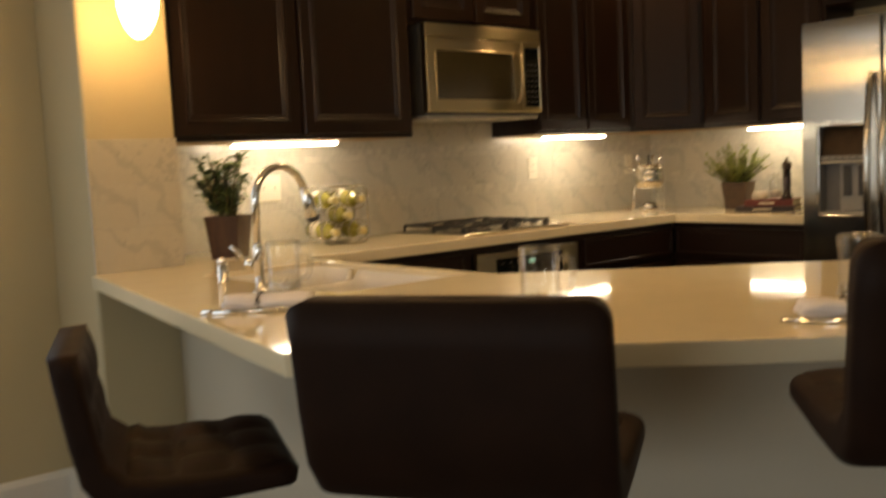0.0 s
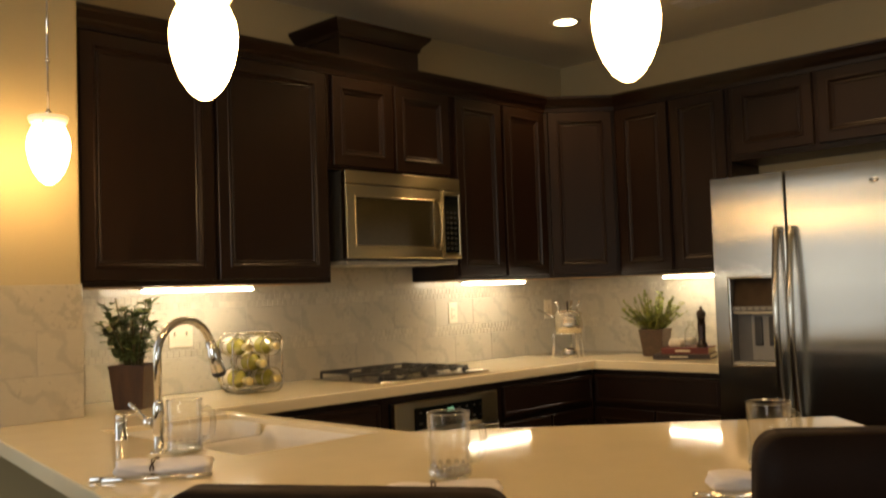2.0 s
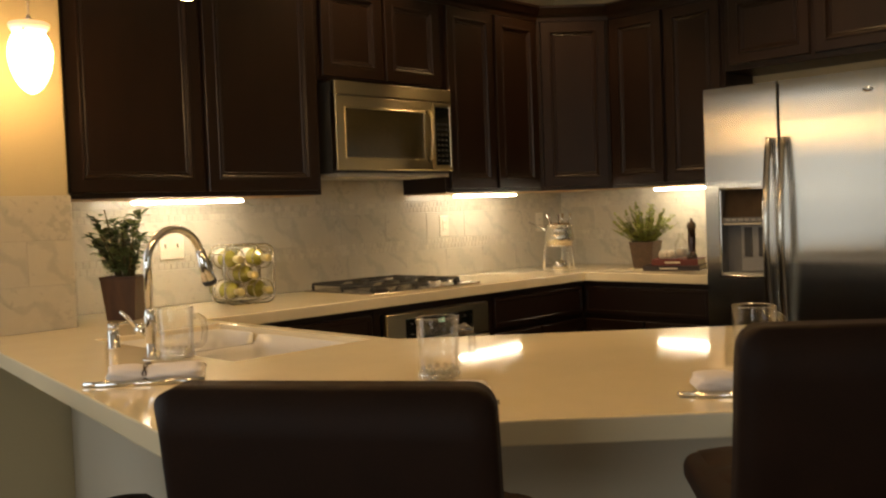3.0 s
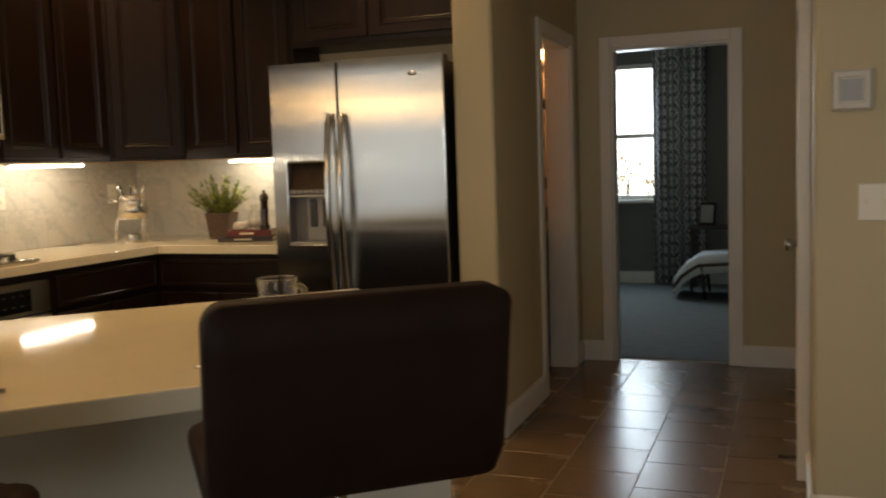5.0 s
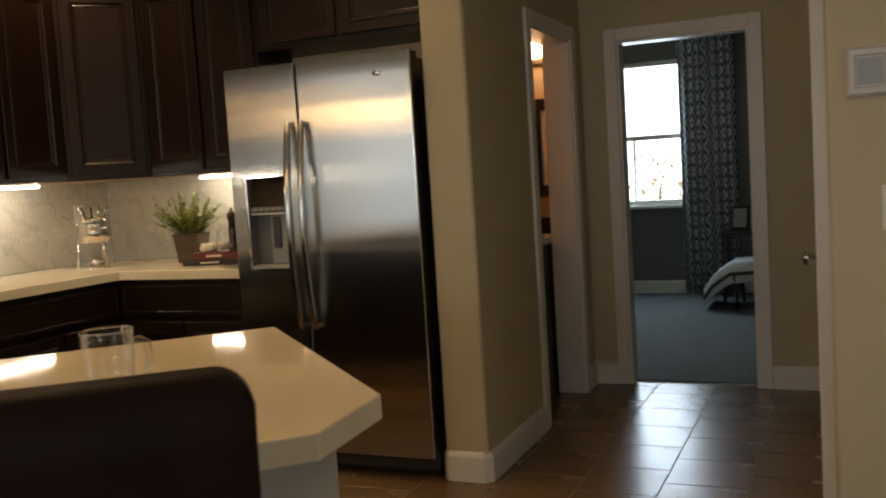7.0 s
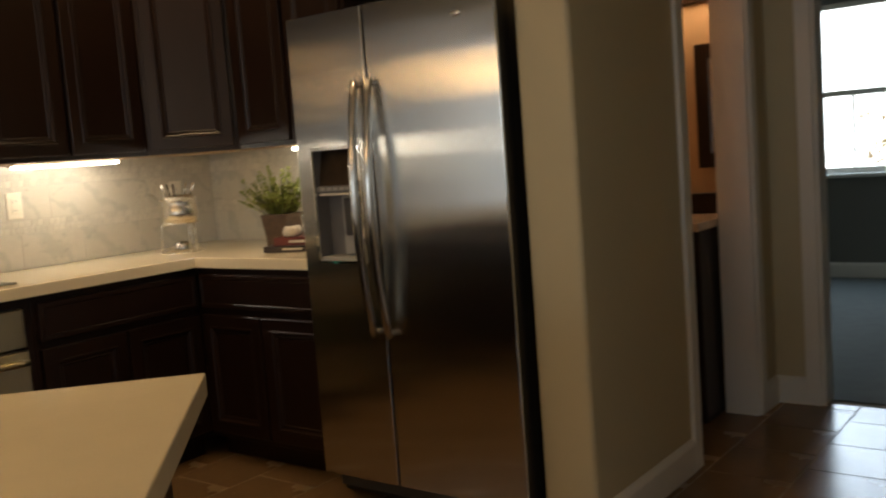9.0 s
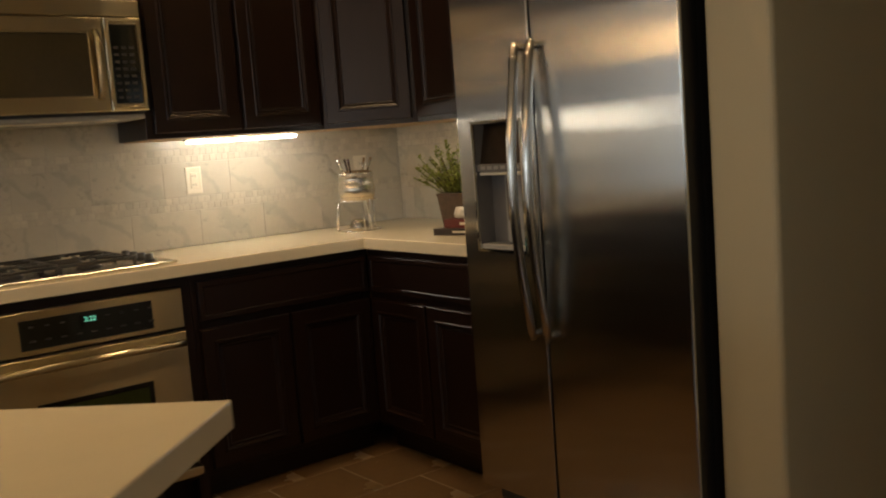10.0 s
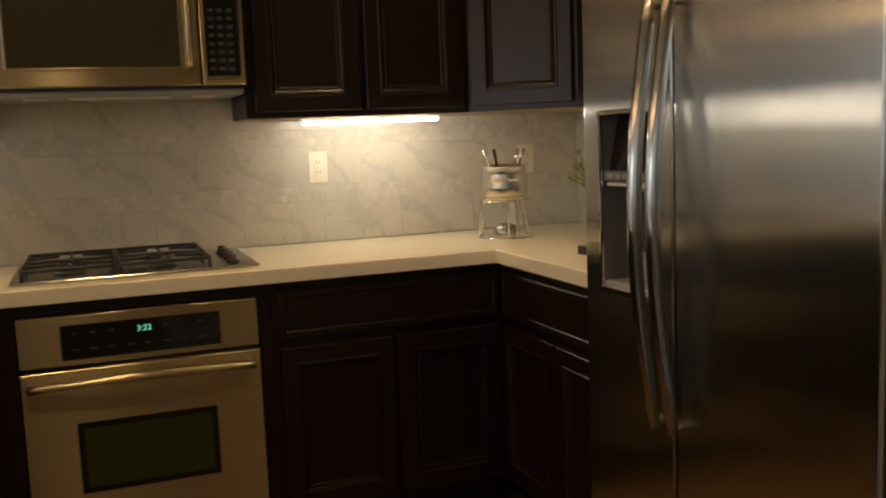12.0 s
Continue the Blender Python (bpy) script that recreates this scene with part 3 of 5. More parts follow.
cabinet("wall_cabinet", "tall espresso wood wall cabinet with two doors above the plant", WALLS, pose(1.852, -0.622, UB, 0, 0, -90), 0.715, 0.315, H,
        [(0.02, 0.35, 0.02, H - 0.03), (0.37, 0.695, 0.02, H - 0.03)], under=True)
cabinet("wall_cabinet", "short espresso wood cabinet with two doors above the refrigerator", WALLS, pose(1.852, -1.339, 1.945, 0, 0, -90), 1.039, 0.315, UT - 1.945,
        [(0.03, 0.45, 0.03, UT - 1.945 - 0.03), (0.475, 0.99, 0.03, UT - 1.945 - 0.03)])
CROWN = [(0.0, UT - 0.025), (0.008, UT - 0.025), (0.010, UT - 0.005), (0.016, UT + 0.004), (0.026, UT + 0.012), (0.042, UT + 0.038), (0.050, UT + 0.044), (0.052, UT + 0.058), (0.0, UT + 0.058)]
setting("trim_crown", sweep(bmesh.new(), [(-1.234, 0.0), (-1.234, -0.332), (1.562, -0.332), (1.852, -0.622), (1.852, -2.389)], CROWN), M_WOOD, "espresso wood crown moulding along the wall cabinets", "crown moulding")

ob = thing("vent_cover", "espresso wood chimney box with crown moulding above the microwave cabinet", "vent cover")
part("box", B(0.05, 0.56, -0.33, -0.002, UT + 0.001, UT + 0.19), M_WOOD, ob)
zz = UT + 0.165
part("crown", sweep(bmesh.new(), [(0.05, -0.002), (0.05, -0.33), (0.56, -0.33), (0.56, -0.002)], [(0.0, zz), (0.008, zz), (0.012, zz + 0.02), (0.045, zz + 0.055), (0.05, zz + 0.065), (0.05, zz + 0.075), (0.0, zz + 0.075)]), M_WOOD, ob)

BASES = "dark kitchen base cabinets"
BH = CB - 0.001


def base(label, m, w, cols, drawer=True, depth=0.595):
    doors, drawers = [], []
    x = 0.012
    step = (w - 0.024) / cols
    for k in range(cols):
        a, b = x + k * step + 0.006, x + (k + 1) * step - 0.006
        doors.append((a, b, 0.125, 0.655 if drawer else BH - 0.03))
    if drawer:
        n = 1 if cols <= 2 else 2
        for k in range(n):
            drawers.append((0.018 + k * (w - 0.036) / n + 0.003, 0.018 + (k + 1) * (w - 0.036) / n - 0.003, 0.685, BH - 0.03))
    return cabinet("base_cabinet", label, BASES, m, w, depth, BH, doors, drawers, toe=True)


base("espresso wood base cabinet with drawer and two doors beside the oven", pose(-0.87, -0.61, 0), 0.865, 2)
base("espresso wood base cabinet with drawer and two doors beside the oven", pose(0.762, -0.61, 0), 0.783, 2)
base("espresso wood base cabinet with a drawer beside the refrigerator", pose(1.547, -0.612, 0, 0, 0, -90), 0.798, 2, depth=0.62)
# the oven's cabinet
ob = thing("oven_cabinet", "espresso wood base cabinet that holds the wall oven", "cabinet", BASES)
part("side_panel", B(-0.004, 0.036, -0.61, -0.015, 0.0, BH), M_WOOD, ob)
part("side_panel", B(0.722, 0.76, -0.61, -0.015, 0.0, BH), M_WOOD, ob)
part("top_rail", B(0.036, 0.722, -0.61, -0.015, 0.83, BH), M_WOOD, ob)
part("toe_kick", B(0.036, 0.722, -0.54, -0.015, 0.0, 0.10), M_WOOD, ob)
part("bottom_rail", B(0.036, 0.722, -0.61, -0.56, 0.10, 0.125), M_WOOD, ob)
# the peninsula
ob = thing("peninsula_base", "cream panelled bar base with dark cabinets on the kitchen side", "bar base")
part("panel", prism(bmesh.new(), [(-1.275, -0.425), (-1.60, -2.07), (-0.588, -3.088), (-0.47, -2.97), (-1.30, -2.14), (-1.28, -1.98), (-1.245, -0.425)], 0.0, CB - 0.001), M_PANEL, ob, bevel=0.004)
part("cabinet_body", prism(bmesh.new(), [(-1.275, -1.645), (-1.27, -1.985), (-1.292, -2.135), (-0.463, -2.963), (-0.118, -2.618), (-0.895, -1.80), (-0.895, -1.645)], 0.0, CB - 0.001), M_WOOD, ob)
part("sink_front", B(-0.886, -0.870, -1.66, -0.62, 0.1, CB - 0.002), M_WOOD, ob)

# ---- sink and tap ----
sink = thing("sink", "white double-bowl undermount sink in the worktop", "sink")
for y0, y1, depth in ((SY0, -1.09, 0.20), (-1.07, SY1, 0.16)):
    bm = bmesh.new()
    loops = []
    for ins, z in ((-0.014, CB - 0.002), (0.003, CB - 0.002), (0.003, CT - 0.018), (0.008, CT - 0.016), (0.009, CB - 0.02), (0.014, CB - depth + 0.03), (0.04, CB - depth), (0.02, CB - depth - 0.012), (-0.014, CB - depth + 0.02)):
        q = []
        for cx, cy, a0 in ((SX1, y1, 0), (SX0, y1, 90), (SX0, y0, 180), (SX1, y0, 270)):
            r = 0.045
            ox, oy = cx - math.copysign(r + ins, cx - (SX0 + SX1) / 2), cy - math.copysign(r + ins, cy - (y0 + y1) / 2)
            for k in range(4):
                a = radians(a0 + 30 * k)
                y = oy + r * math.sin(a)
                low = abs(y + 1.08) < 0.022 and z > CB      # the divider stays below the rim
                q.append(bm.verts.new((ox + r * math.cos(a), y, CB - 0.006 if low else z)))
        loops.append(q)
    for a, b in zip(loops, loops[1:]):
        for k in range(len(a)):
            bm.faces.new((a[k], a[(k + 1) % len(a)], b[(k + 1) % len(a)], b[k])).smooth = True
    bm.faces.new(loops[6])
    part("bowl", bm, M_CERAMIC, sink)
    part("drain", lathe(bmesh.new(), [(0.0, CB - depth + 0.001), (0.032, CB - depth + 0.001), (0.04, CB - depth + 0.004), (0.042, CB - depth + 0.001)], (SX0 + SX1) / 2, (y0 + y1) / 2, 20), M_CHROME, sink)

tap = thing("kitchen_faucet", "chrome gooseneck pull-down kitchen faucet beside the sink", "faucet", m=pose(-1.472, -1.40, CT, 0, 0, 8))
part("base", lathe(bmesh.new(), [(0.024, 0), (0.024, 0.003), (0.022, 0.005), (0.0125, 0.008), (0.0120, 0.042), (0.0112, 0.044), (0.0112, 0.046), (0.0145, 0.049), (0.0148, 0.118), (0.0130, 0.130), (0.0105, 0.136)], seg=20), M_CHROME, tap)
R = 0.090
pts = [(0, 0, 0.13), (0, 0, 0.253)] + [(R - R * math.cos(radians(a)), 0, 0.253 + R * math.sin(radians(a))) for a in range(12, 169, 12)]
part("neck", tube(bmesh.new(), pts, 0.0108, 14), M_CHROME, tap)
e, d = Vector(pts[-1]), (Vector(pts[-1]) - Vector(pts[-2])).normalized()
part("spray_head", tube(bmesh.new(), [e - d * 0.01, e + d * 0.012, e + d * 0.016, e + d * 0.080, e + d * 0.088], [0.0135, 0.0140, 0.0165, 0.0205, 0.0175], 16), M_CHROME, tap, "chrome spray head")
part("nozzle", tube(bmesh.new(), [e + d * 0.078, e + d * 0.086, e + d * 0.093], [0.0206, 0.0205, 0.017], 16), M_BLACK, tap, "dark nozzle")
bm = tube(bmesh.new(), [(0, 0.02, 0.075), (0, 0.05, 0.078), (0, 0.056, 0.08)], [0.014, 0.013, 0.011], 10)
tube(bm, [(0, 0.05, 0.08), (-0.02, 0.075, 0.115), (-0.03, 0.085, 0.13)], [0.007, 0.006, 0.005], 8)
part("lever", bm, M_CHROME, tap)
soap = thing("soap_dispenser", "small chrome soap dispenser on the worktop", "soap dispenser", m=pose(-1.42, -1.08, CT))
part("post", lathe(bmesh.new(), [(0.0185, 0), (0.0185, 0.003), (0.0165, 0.005), (0.0165, 0.050), (0.0150, 0.055)], seg=16), M_CHROME, soap)
bm = lathe(bmesh.new(), [(0.0150, 0.055), (0.0160, 0.057), (0.0160, 0.070), (0.012, 0.075), (0.0, 0.076)], seg=16)
tube(bm, [(0.01, 0, 0.066), (0.045, 0, 0.070), (0.052, 0, 0.064)], 0.0045)
part("pump", bm, M_CHROME, soap)

# ---- appliances ----
FX, FY0, FY1, FM, FT = 1.395, -2.367, -1.453, -1.822, 1.806
fridge = thing("refrigerator", "side-by-side refrigerator with brushed stainless steel doors and ice dispenser", "refrigerator")
part("body", B(FX + 0.075, EW - 0.03, FY0 + 0.008, FY1 - 0.008, 0.03, FT - 0.025, bevel=0.004), M_DARKGREY, fridge, "dark grey cabinet")
part("grille", B(FX + 0.09, FX + 0.11, FY0 + 0.02, FY1 - 0.02, 0.012, 0.085), M_BLACK, fridge, "black base grille")
DY0, DY1, DZ0, DZ1 = -1.757, -1.528, 0.917, 1.33


def fridge_door(y0, y1, hole):
    """A steel door with rounded long edges, cut open for the dispenser."""
    r = 0.006
    back = FX + 0.010
    front = [(back, y0), (FX + r, y0)] + [(FX + r - r * math.sin(radians(a)), y0 + r - r * math.cos(radians(a))) for a in (30, 60, 90)]
    front += [(FX + r - r * math.cos(radians(a)), y1 - r + r * math.sin(radians(a))) for a in (0, 30, 60, 90)] + [(back, y1)]
    if not hole:
        return prism(bmesh.new(), front, 0.105, FT)
    bm = bmesh.new()
    for z0, z1 in ((0.105, DZ0), (DZ1, FT)):
        prism_part = bmesh.new()
        prism(prism_part, front, z0, z1)
        me = bpy.data.meshes.new("tmp")
        prism_part.to_mesh(me)
        prism_part.free()
        bm.from_mesh(me)
        bpy.data.meshes.remove(me)
    mid = len(front) // 2
    for pts in (front[:mid] + [(FX, DY0), (back, DY0)], [(back, DY1), (FX, DY1)] + front[mid:]):
        side = bmesh.new()
        prism(side, pts, DZ0, DZ1)
        me = bpy.data.meshes.new("tmp")
        side.to_mesh(me)
        side.free()
        bm.from_mesh(me)
        bpy.data.meshes.remove(me)
    bmesh.ops.remove_doubles(bm, verts=bm.verts, dist=1e-5)
    return bm


def bowed_handle(y):
    pts = []
    for k in range(17):
        t = k / 16
        z = 0.655 + 0.90 * t
        pts.append((FX - 0.028 - 0.045 * math.sin(math.pi * t), y, z))
    bm = tube(bmesh.new(), pts, [0.012] + [0.0155] * 15 + [0.012], 12)
    for z in (0.67, 1.54):
        tube(bm, [(FX + 0.002, y, z), (FX - 0.03, y, z)], 0.011, 10)
    return bm


freezer_door = part("freezer_door", fridge_door(FM + 0.004, FY1, True), M_STEEL, fridge)
fresh_door = part("fridge_door", fridge_door(FY0, FM - 0.004, False), M_STEEL, fridge)
for y0, y1, leaf_door in ((FM + 0.004, FY1, freezer_door), (FY0, FM - 0.004, fresh_door)):
    part("liner", B(FX + 0.0105, FX + 0.074, y0 + 0.001, y1 - 0.003, 0.108, FT - 0.004) if leaf_door is fresh_door else
         prism(bmesh.new(), [(FX + 0.0735, y0 + 0.003), (FX + 0.074, y0 + 0.003), (FX + 0.074, y1 - 0.003), (FX + 0.0735, y1 - 0.003)], 0.108, FT - 0.004), M_BLACK, leaf_door, "black door edge")
part("handle", bowed_handle(FM + 0.034), M_STEELH, freezer_door, "bowed steel handle")
part("handle", bowed_handle(FM - 0.034), M_STEELH, fresh_door, "bowed steel handle")
bm = lathe(bmesh.new(), [(0.024, 0.0), (0.022, 0.003), (0.0, 0.004)], seg=20)
bm.transform(pose(FX + 0.001, -2.215, 1.722, 0, -90, 0) @ Matrix.Diagonal((0.45, 1, 1, 1)))
part("badge", bm, M_CHROME, fresh_door, "small oval metal badge")
bm = bmesh.new()
for x0, x1, y0, y1, z0, z1 in ((FX + 0.068, FX + 0.072, DY0, DY1, DZ0, DZ1), (FX + 0.004, FX + 0.07, DY0, DY0 + 0.004, DZ0, DZ1), (FX + 0.004, FX + 0.07, DY1 - 0.004, DY1, DZ0, DZ1), (FX + 0.004, FX + 0.07, DY0, DY1, DZ1 - 0.004, DZ1)):
    box(bm, x0, x1, y0, y1, z0, z1)
dispenser = part("dispenser", bm, M_MIDGREY, fridge, "recessed grey ice and water dispenser")
bm = bmesh.new()
for y0, y1, z0, z1 in ((DY0 - 0.006, DY0 + 0.006, DZ0 - 0.006, DZ1 + 0.006), (DY1 - 0.006, DY1 + 0.006, DZ0 - 0.006, DZ1 + 0.006), (DY0, DY1, DZ0 - 0.006, DZ0 + 0.006), (DY0, DY1, DZ1 - 0.006, DZ1 + 0.006)):
    box(bm, FX - 0.004, FX + 0.006, y0, y1, z0, z1, bevel=0.002)
part("rim", bm, M_CHROME, dispenser, "bright rim")
bm = bmesh.new()
v = [bm.verts.new(p) for p in ((FX + 0.05, DY0 + 0.004, DZ1 - 0.006), (FX + 0.05, DY1 - 0.004, DZ1 - 0.006), (FX + 0.02, DY1 - 0.004, 1.185), (FX + 0.02, DY0 + 0.004, 1.185), (FX + 0.066, DY0 + 0.004, 1.16), (FX + 0.066, DY1 - 0.004, 1.16))]
bm.faces.new(v[:4])
bm.faces.new((v[3], v[2], v[5], v[4]))
part("control_panel", bm, M_BRONZE, dispenser, "sloping dark glossy panel")
part("key_strip", B(FX + 0.006, FX + 0.040, DY0 + 0.006, DY1 - 0.006, 1.172, 1.196, bevel=0.003), M_MIDGREY, dispenser, "grey strip of keys")
for k in range(6):
    part("key", B(FX + 0.004, FX + 0.007, DY0 + 0.022 + 0.032 * k, DY0 + 0.044 + 0.032 * k, 1.179, 1.190, bevel=0.001), M_GREY, dispenser)
part("shelf", B(FX + 0.010, FX + 0.03, DY0 + 0.01, DY1 - 0.01, 1.160, 1.170, bevel=0.003), M_PLATE, dispenser)
part("paddle_plate", B(FX + 0.056, FX + 0.066, DY0 + 0.008, DY0 + 0.152, DZ0 + 0.022, 1.158, bevel=0.004), M_GREY, dispenser, "grey plate behind the paddles")
for y in (DY0 + 0.044, DY0 + 0.114):
    part("paddle", B(FX + 0.046, FX + 0.0555, y - 0.019, y + 0.019, 1.01, 1.148, bevel=0.004, seg=2), M_DARKGREY, dispenser, "dark paddle")
part("tray", B(FX + 0.004, FX + 0.066, DY0 + 0.006, DY1 - 0.006, DZ0, DZ0 + 0.02, bevel=0.003), M_GREY, dispenser)

MX0, MX1, MY, MZ0, MZ1 = 0.010, 0.767, -0.392, 1.481, 1.887
mw = thing("microwave", "over-the-range microwave with stainless steel front and dark window", "microwave")
part("body", B(MX0 + 0.004, MX1 - 0.004, MY + 0.03, -0.012, MZ0 - 0.012, MZ1 - 0.002), M_DARKGREY, mw, "dark grey housing")
part("vent_grille", B(MX0, MX1, MY - 0.002, MY + 0.03, MZ1 - 0.062, MZ1, bevel=0.004), M_STEELW, mw, "steel vent panel")
mdoor = part("door", nested(bmesh.new(), MX0, 0.625, MZ0, MZ1 - 0.065, [(0, MY + 0.03), (0, MY), (0.004, MY - 0.004), (0.050, MY - 0.004), (0.053, MY - 0.006), (0.057, MY - 0.006), (0.060, MY - 0.001)]), M_STEELW, mw)
part("window", B(0.055, 0.582, MY - 0.0035, MY - 0.0005, MZ0 + 0.047, MZ1 - 0.112), M_MWGLASS, mdoor, "dark glass window")
bm = tube(bmesh.new(), [(0.592, MY - 0.006, MZ0 + 0.05), (0.592, MY - 0.032, MZ0 + 0.075), (0.592, MY - 0.042, MZ0 + 0.17), (0.592, MY - 0.032, MZ0 + 0.265), (0.592, MY - 0.006, MZ0 + 0.29)], 0.0125, 10)
part("handle", bm, M_STEELW, mdoor, "bowed steel handle")
pan = part("control_panel", nested(bmesh.new(), 0.629, MX1, MZ0, MZ1 - 0.065, [(0, MY + 0.03), (0, MY), (0.004, MY - 0.004), (0.012, MY - 0.004), (0.015, MY - 0.0055), (0.018, MY - 0.001)]), M_STEELW, mw)
part("key_field", B(0.648, MX1 - 0.019, MY - 0.0035, MY - 0.0005, MZ0 + 0.028, MZ1 - 0.09), M_GLASSBLK, pan, "black key field")
for r in range(8):
    for c in range(3):
        part("key", B(0.656 + 0.029 * c, 0.674 + 0.029 * c, MY - 0.0045, MY - 0.003, MZ0 + 0.045 + 0.026 * r, MZ0 + 0.055 + 0.026 * r), M_DARKGREY, pan)
part("underside", B(MX0 + 0.01, MX1 - 0.01, MY + 0.02, -0.02, MZ0 - 0.03, MZ0 - 0.012, bevel=0.004), M_GREY, mw, "grey underside with lamp covers")
for x0, x1 in ((0.10, 0.17), (0.23, 0.53), (0.60, 0.67)):
    part("lamp_cover", B(x0, x1, MY + 0.06, MY + 0.12, MZ0 - 0.033, MZ0 - 0.029), M_PLATE, mw)

OX0, OX1, OY = 0.042, 0.716, -0.645
oven = thing("wall_oven", "built-in stainless steel oven with black control panel and dark window", "oven")
part("body", B(OX0 + 0.01, OX1 - 0.01, OY + 0.03, -0.05, 0.13, 0.825), M_DARKGREY, oven)
cp = part("control_panel", B(OX0, OX1, OY, OY + 0.03, 0.682, 0.828, bevel=0.004), M_STEELW, oven)
part("display", B(OX0 + 0.115, OX1 - 0.115, OY - 0.002, OY + 0.002, 0.700, 0.800), M_GLASSBLK, cp, "black glass display")
fc = bpy.data.curves.new("clock_digits", "FONT")
fc.body, fc.size, fc.extrude, fc.align_x = "3:22", 0.024, 0.0004, "CENTER"
fc.materials.append(M_CLOCK)
digits = new("clock_digits", fc)
digits.matrix_world = pose(0.385, OY - 0.0026, 0.765, 90, 0, 0)
digits.parent = cp
digits["label"] = "lit green clock digits"
for k in range(9):
    part("button", B(0.185 + 0.05 * k, 0.205 + 0.05 * k, OY - 0.003, OY - 0.0015, 0.725, 0.731), M_DARKGREY, cp)
    if k not in (3, 4):
        part("button", B(0.187 + 0.05 * k, 0.202 + 0.05 * k, OY - 0.003, OY - 0.0015, 0.773, 0.778), M_DARKGREY, cp)
odoor = part("door", nested(bmesh.new(), OX0, OX1, 0.176, 0.672, [(0, OY + 0.03), (0, OY - 0.004), (0.004, OY - 0.008)]), M_STEELW, oven)
part("window", nested(bmesh.new(), OX0 + 0.14, OX1 - 0.14, 0.305, 0.515, [(0, OY - 0.008), (0, OY - 0.0095), (0.016, OY - 0.0095), (0.017, OY - 0.0085)]), M_GLASSBLK, odoor, "dark glass window")
part("pane", B(OX0 + 0.158, OX1 - 0.158, OY - 0.0092, OY - 0.0088, 0.323, 0.497), M_OVENGLASS, odoor, "green-tinted dark glass")
bm = tube(bmesh.new(), [(OX0 + 0.02 + (OX1 - OX0 - 0.04) * k / 12, OY - 0.035 - 0.018 * math.sin(math.pi * k / 12), 0.632 + 0.008 * math.sin(math.pi * k / 12)) for k in range(13)], 0.0125, 12)
for x in (OX0 + 0.035, OX1 - 0.035):
    tube(bm, [(x, OY - 0.006, 0.632), (x, OY - 0.04, 0.632)], 0.010, 8)
part("handle", bm, M_STEELW, odoor, "long steel handle")
part("bottom_trim", B(OX0 - 0.004, OX1 + 0.004, OY - 0.030, OY + 0.02, 0.134, 0.168, bevel=0.006, seg=2), M_STEELW, oven, "steel strip under the oven door")
bm = lathe(bmesh.new(), [(0.02, 0.0), (0.018, 0.002), (0.0, 0.003)], seg=18)
bm.transform(pose(0.385, OY - 0.008, 0.235, 90, 0, 0) @ Matrix.Diagonal((1, 0.5, 1, 1)))
part("badge", bm, M_CHROME, odoor, "small oval metal badge")

hob = thing("gas_cooktop", "four-burner gas cooktop with black iron grates on a steel plate", "cooktop", m=pose(0.03, -0.575, CT))
part("plate", B(0, 0.715, 0, 0.50, 0.0, 0.010, bevel=0.004), M_STEELH, hob)
for gx in (0.035, 0.305):
    bm = bmesh.new()
    x0, x1, y0, y1 = gx, gx + 0.26, 0.03, 0.47
    for a, b in (((x0, y0), (x1, y0)), ((x1, y0), (x1, y1)), ((x1, y1), (x0, y1)), ((x0, y1), (x0, y0)), ((x0, 0.25), (x1, 0.25))):
        tube(bm, [(*a, 0.038), (*b, 0.038)], 0.0065, 6)
    for cy in (0.14, 0.36):
        cx = gx + 0.13
        for dx, dy in ((1, 0), (-1, 0), (0, 1), (0, -1)):
            tube(bm, [(cx + 0.035 * dx, cy + 0.035 * dy, 0.041), (cx + 0.125 * dx, cy + 0.105 * dy, 0.038)], 0.006, 6)
    for fx in (x0, x1):
        for fy in (y0, 0.25, y1):
            tube(bm, [(fx, fy, 0.009), (fx, fy, 0.038)], 0.007, 6)
    part("grate", bm, M_IRON, hob, "cast iron grate")
    for cy in (0.14, 0.36):
        part("burner", lathe(bmesh.new(), [(0.045, 0.010), (0.045, 0.016), (0.036, 0.020), (0.036, 0.026), (0.028, 0.030), (0.0, 0.031)], gx + 0.13, cy, 20), M_IRON, hob, "round burner with black cap")
for k in range(4):
    part("knob", lathe(bmesh.new(), [(0.021, 0.010), (0.021, 0.016), (0.016, 0.019), (0.015, 0.036), (0.0, 0.038)], 0.645, 0.10 + 0.085 * k, 16), M_BLACK, hob, "black control knob")

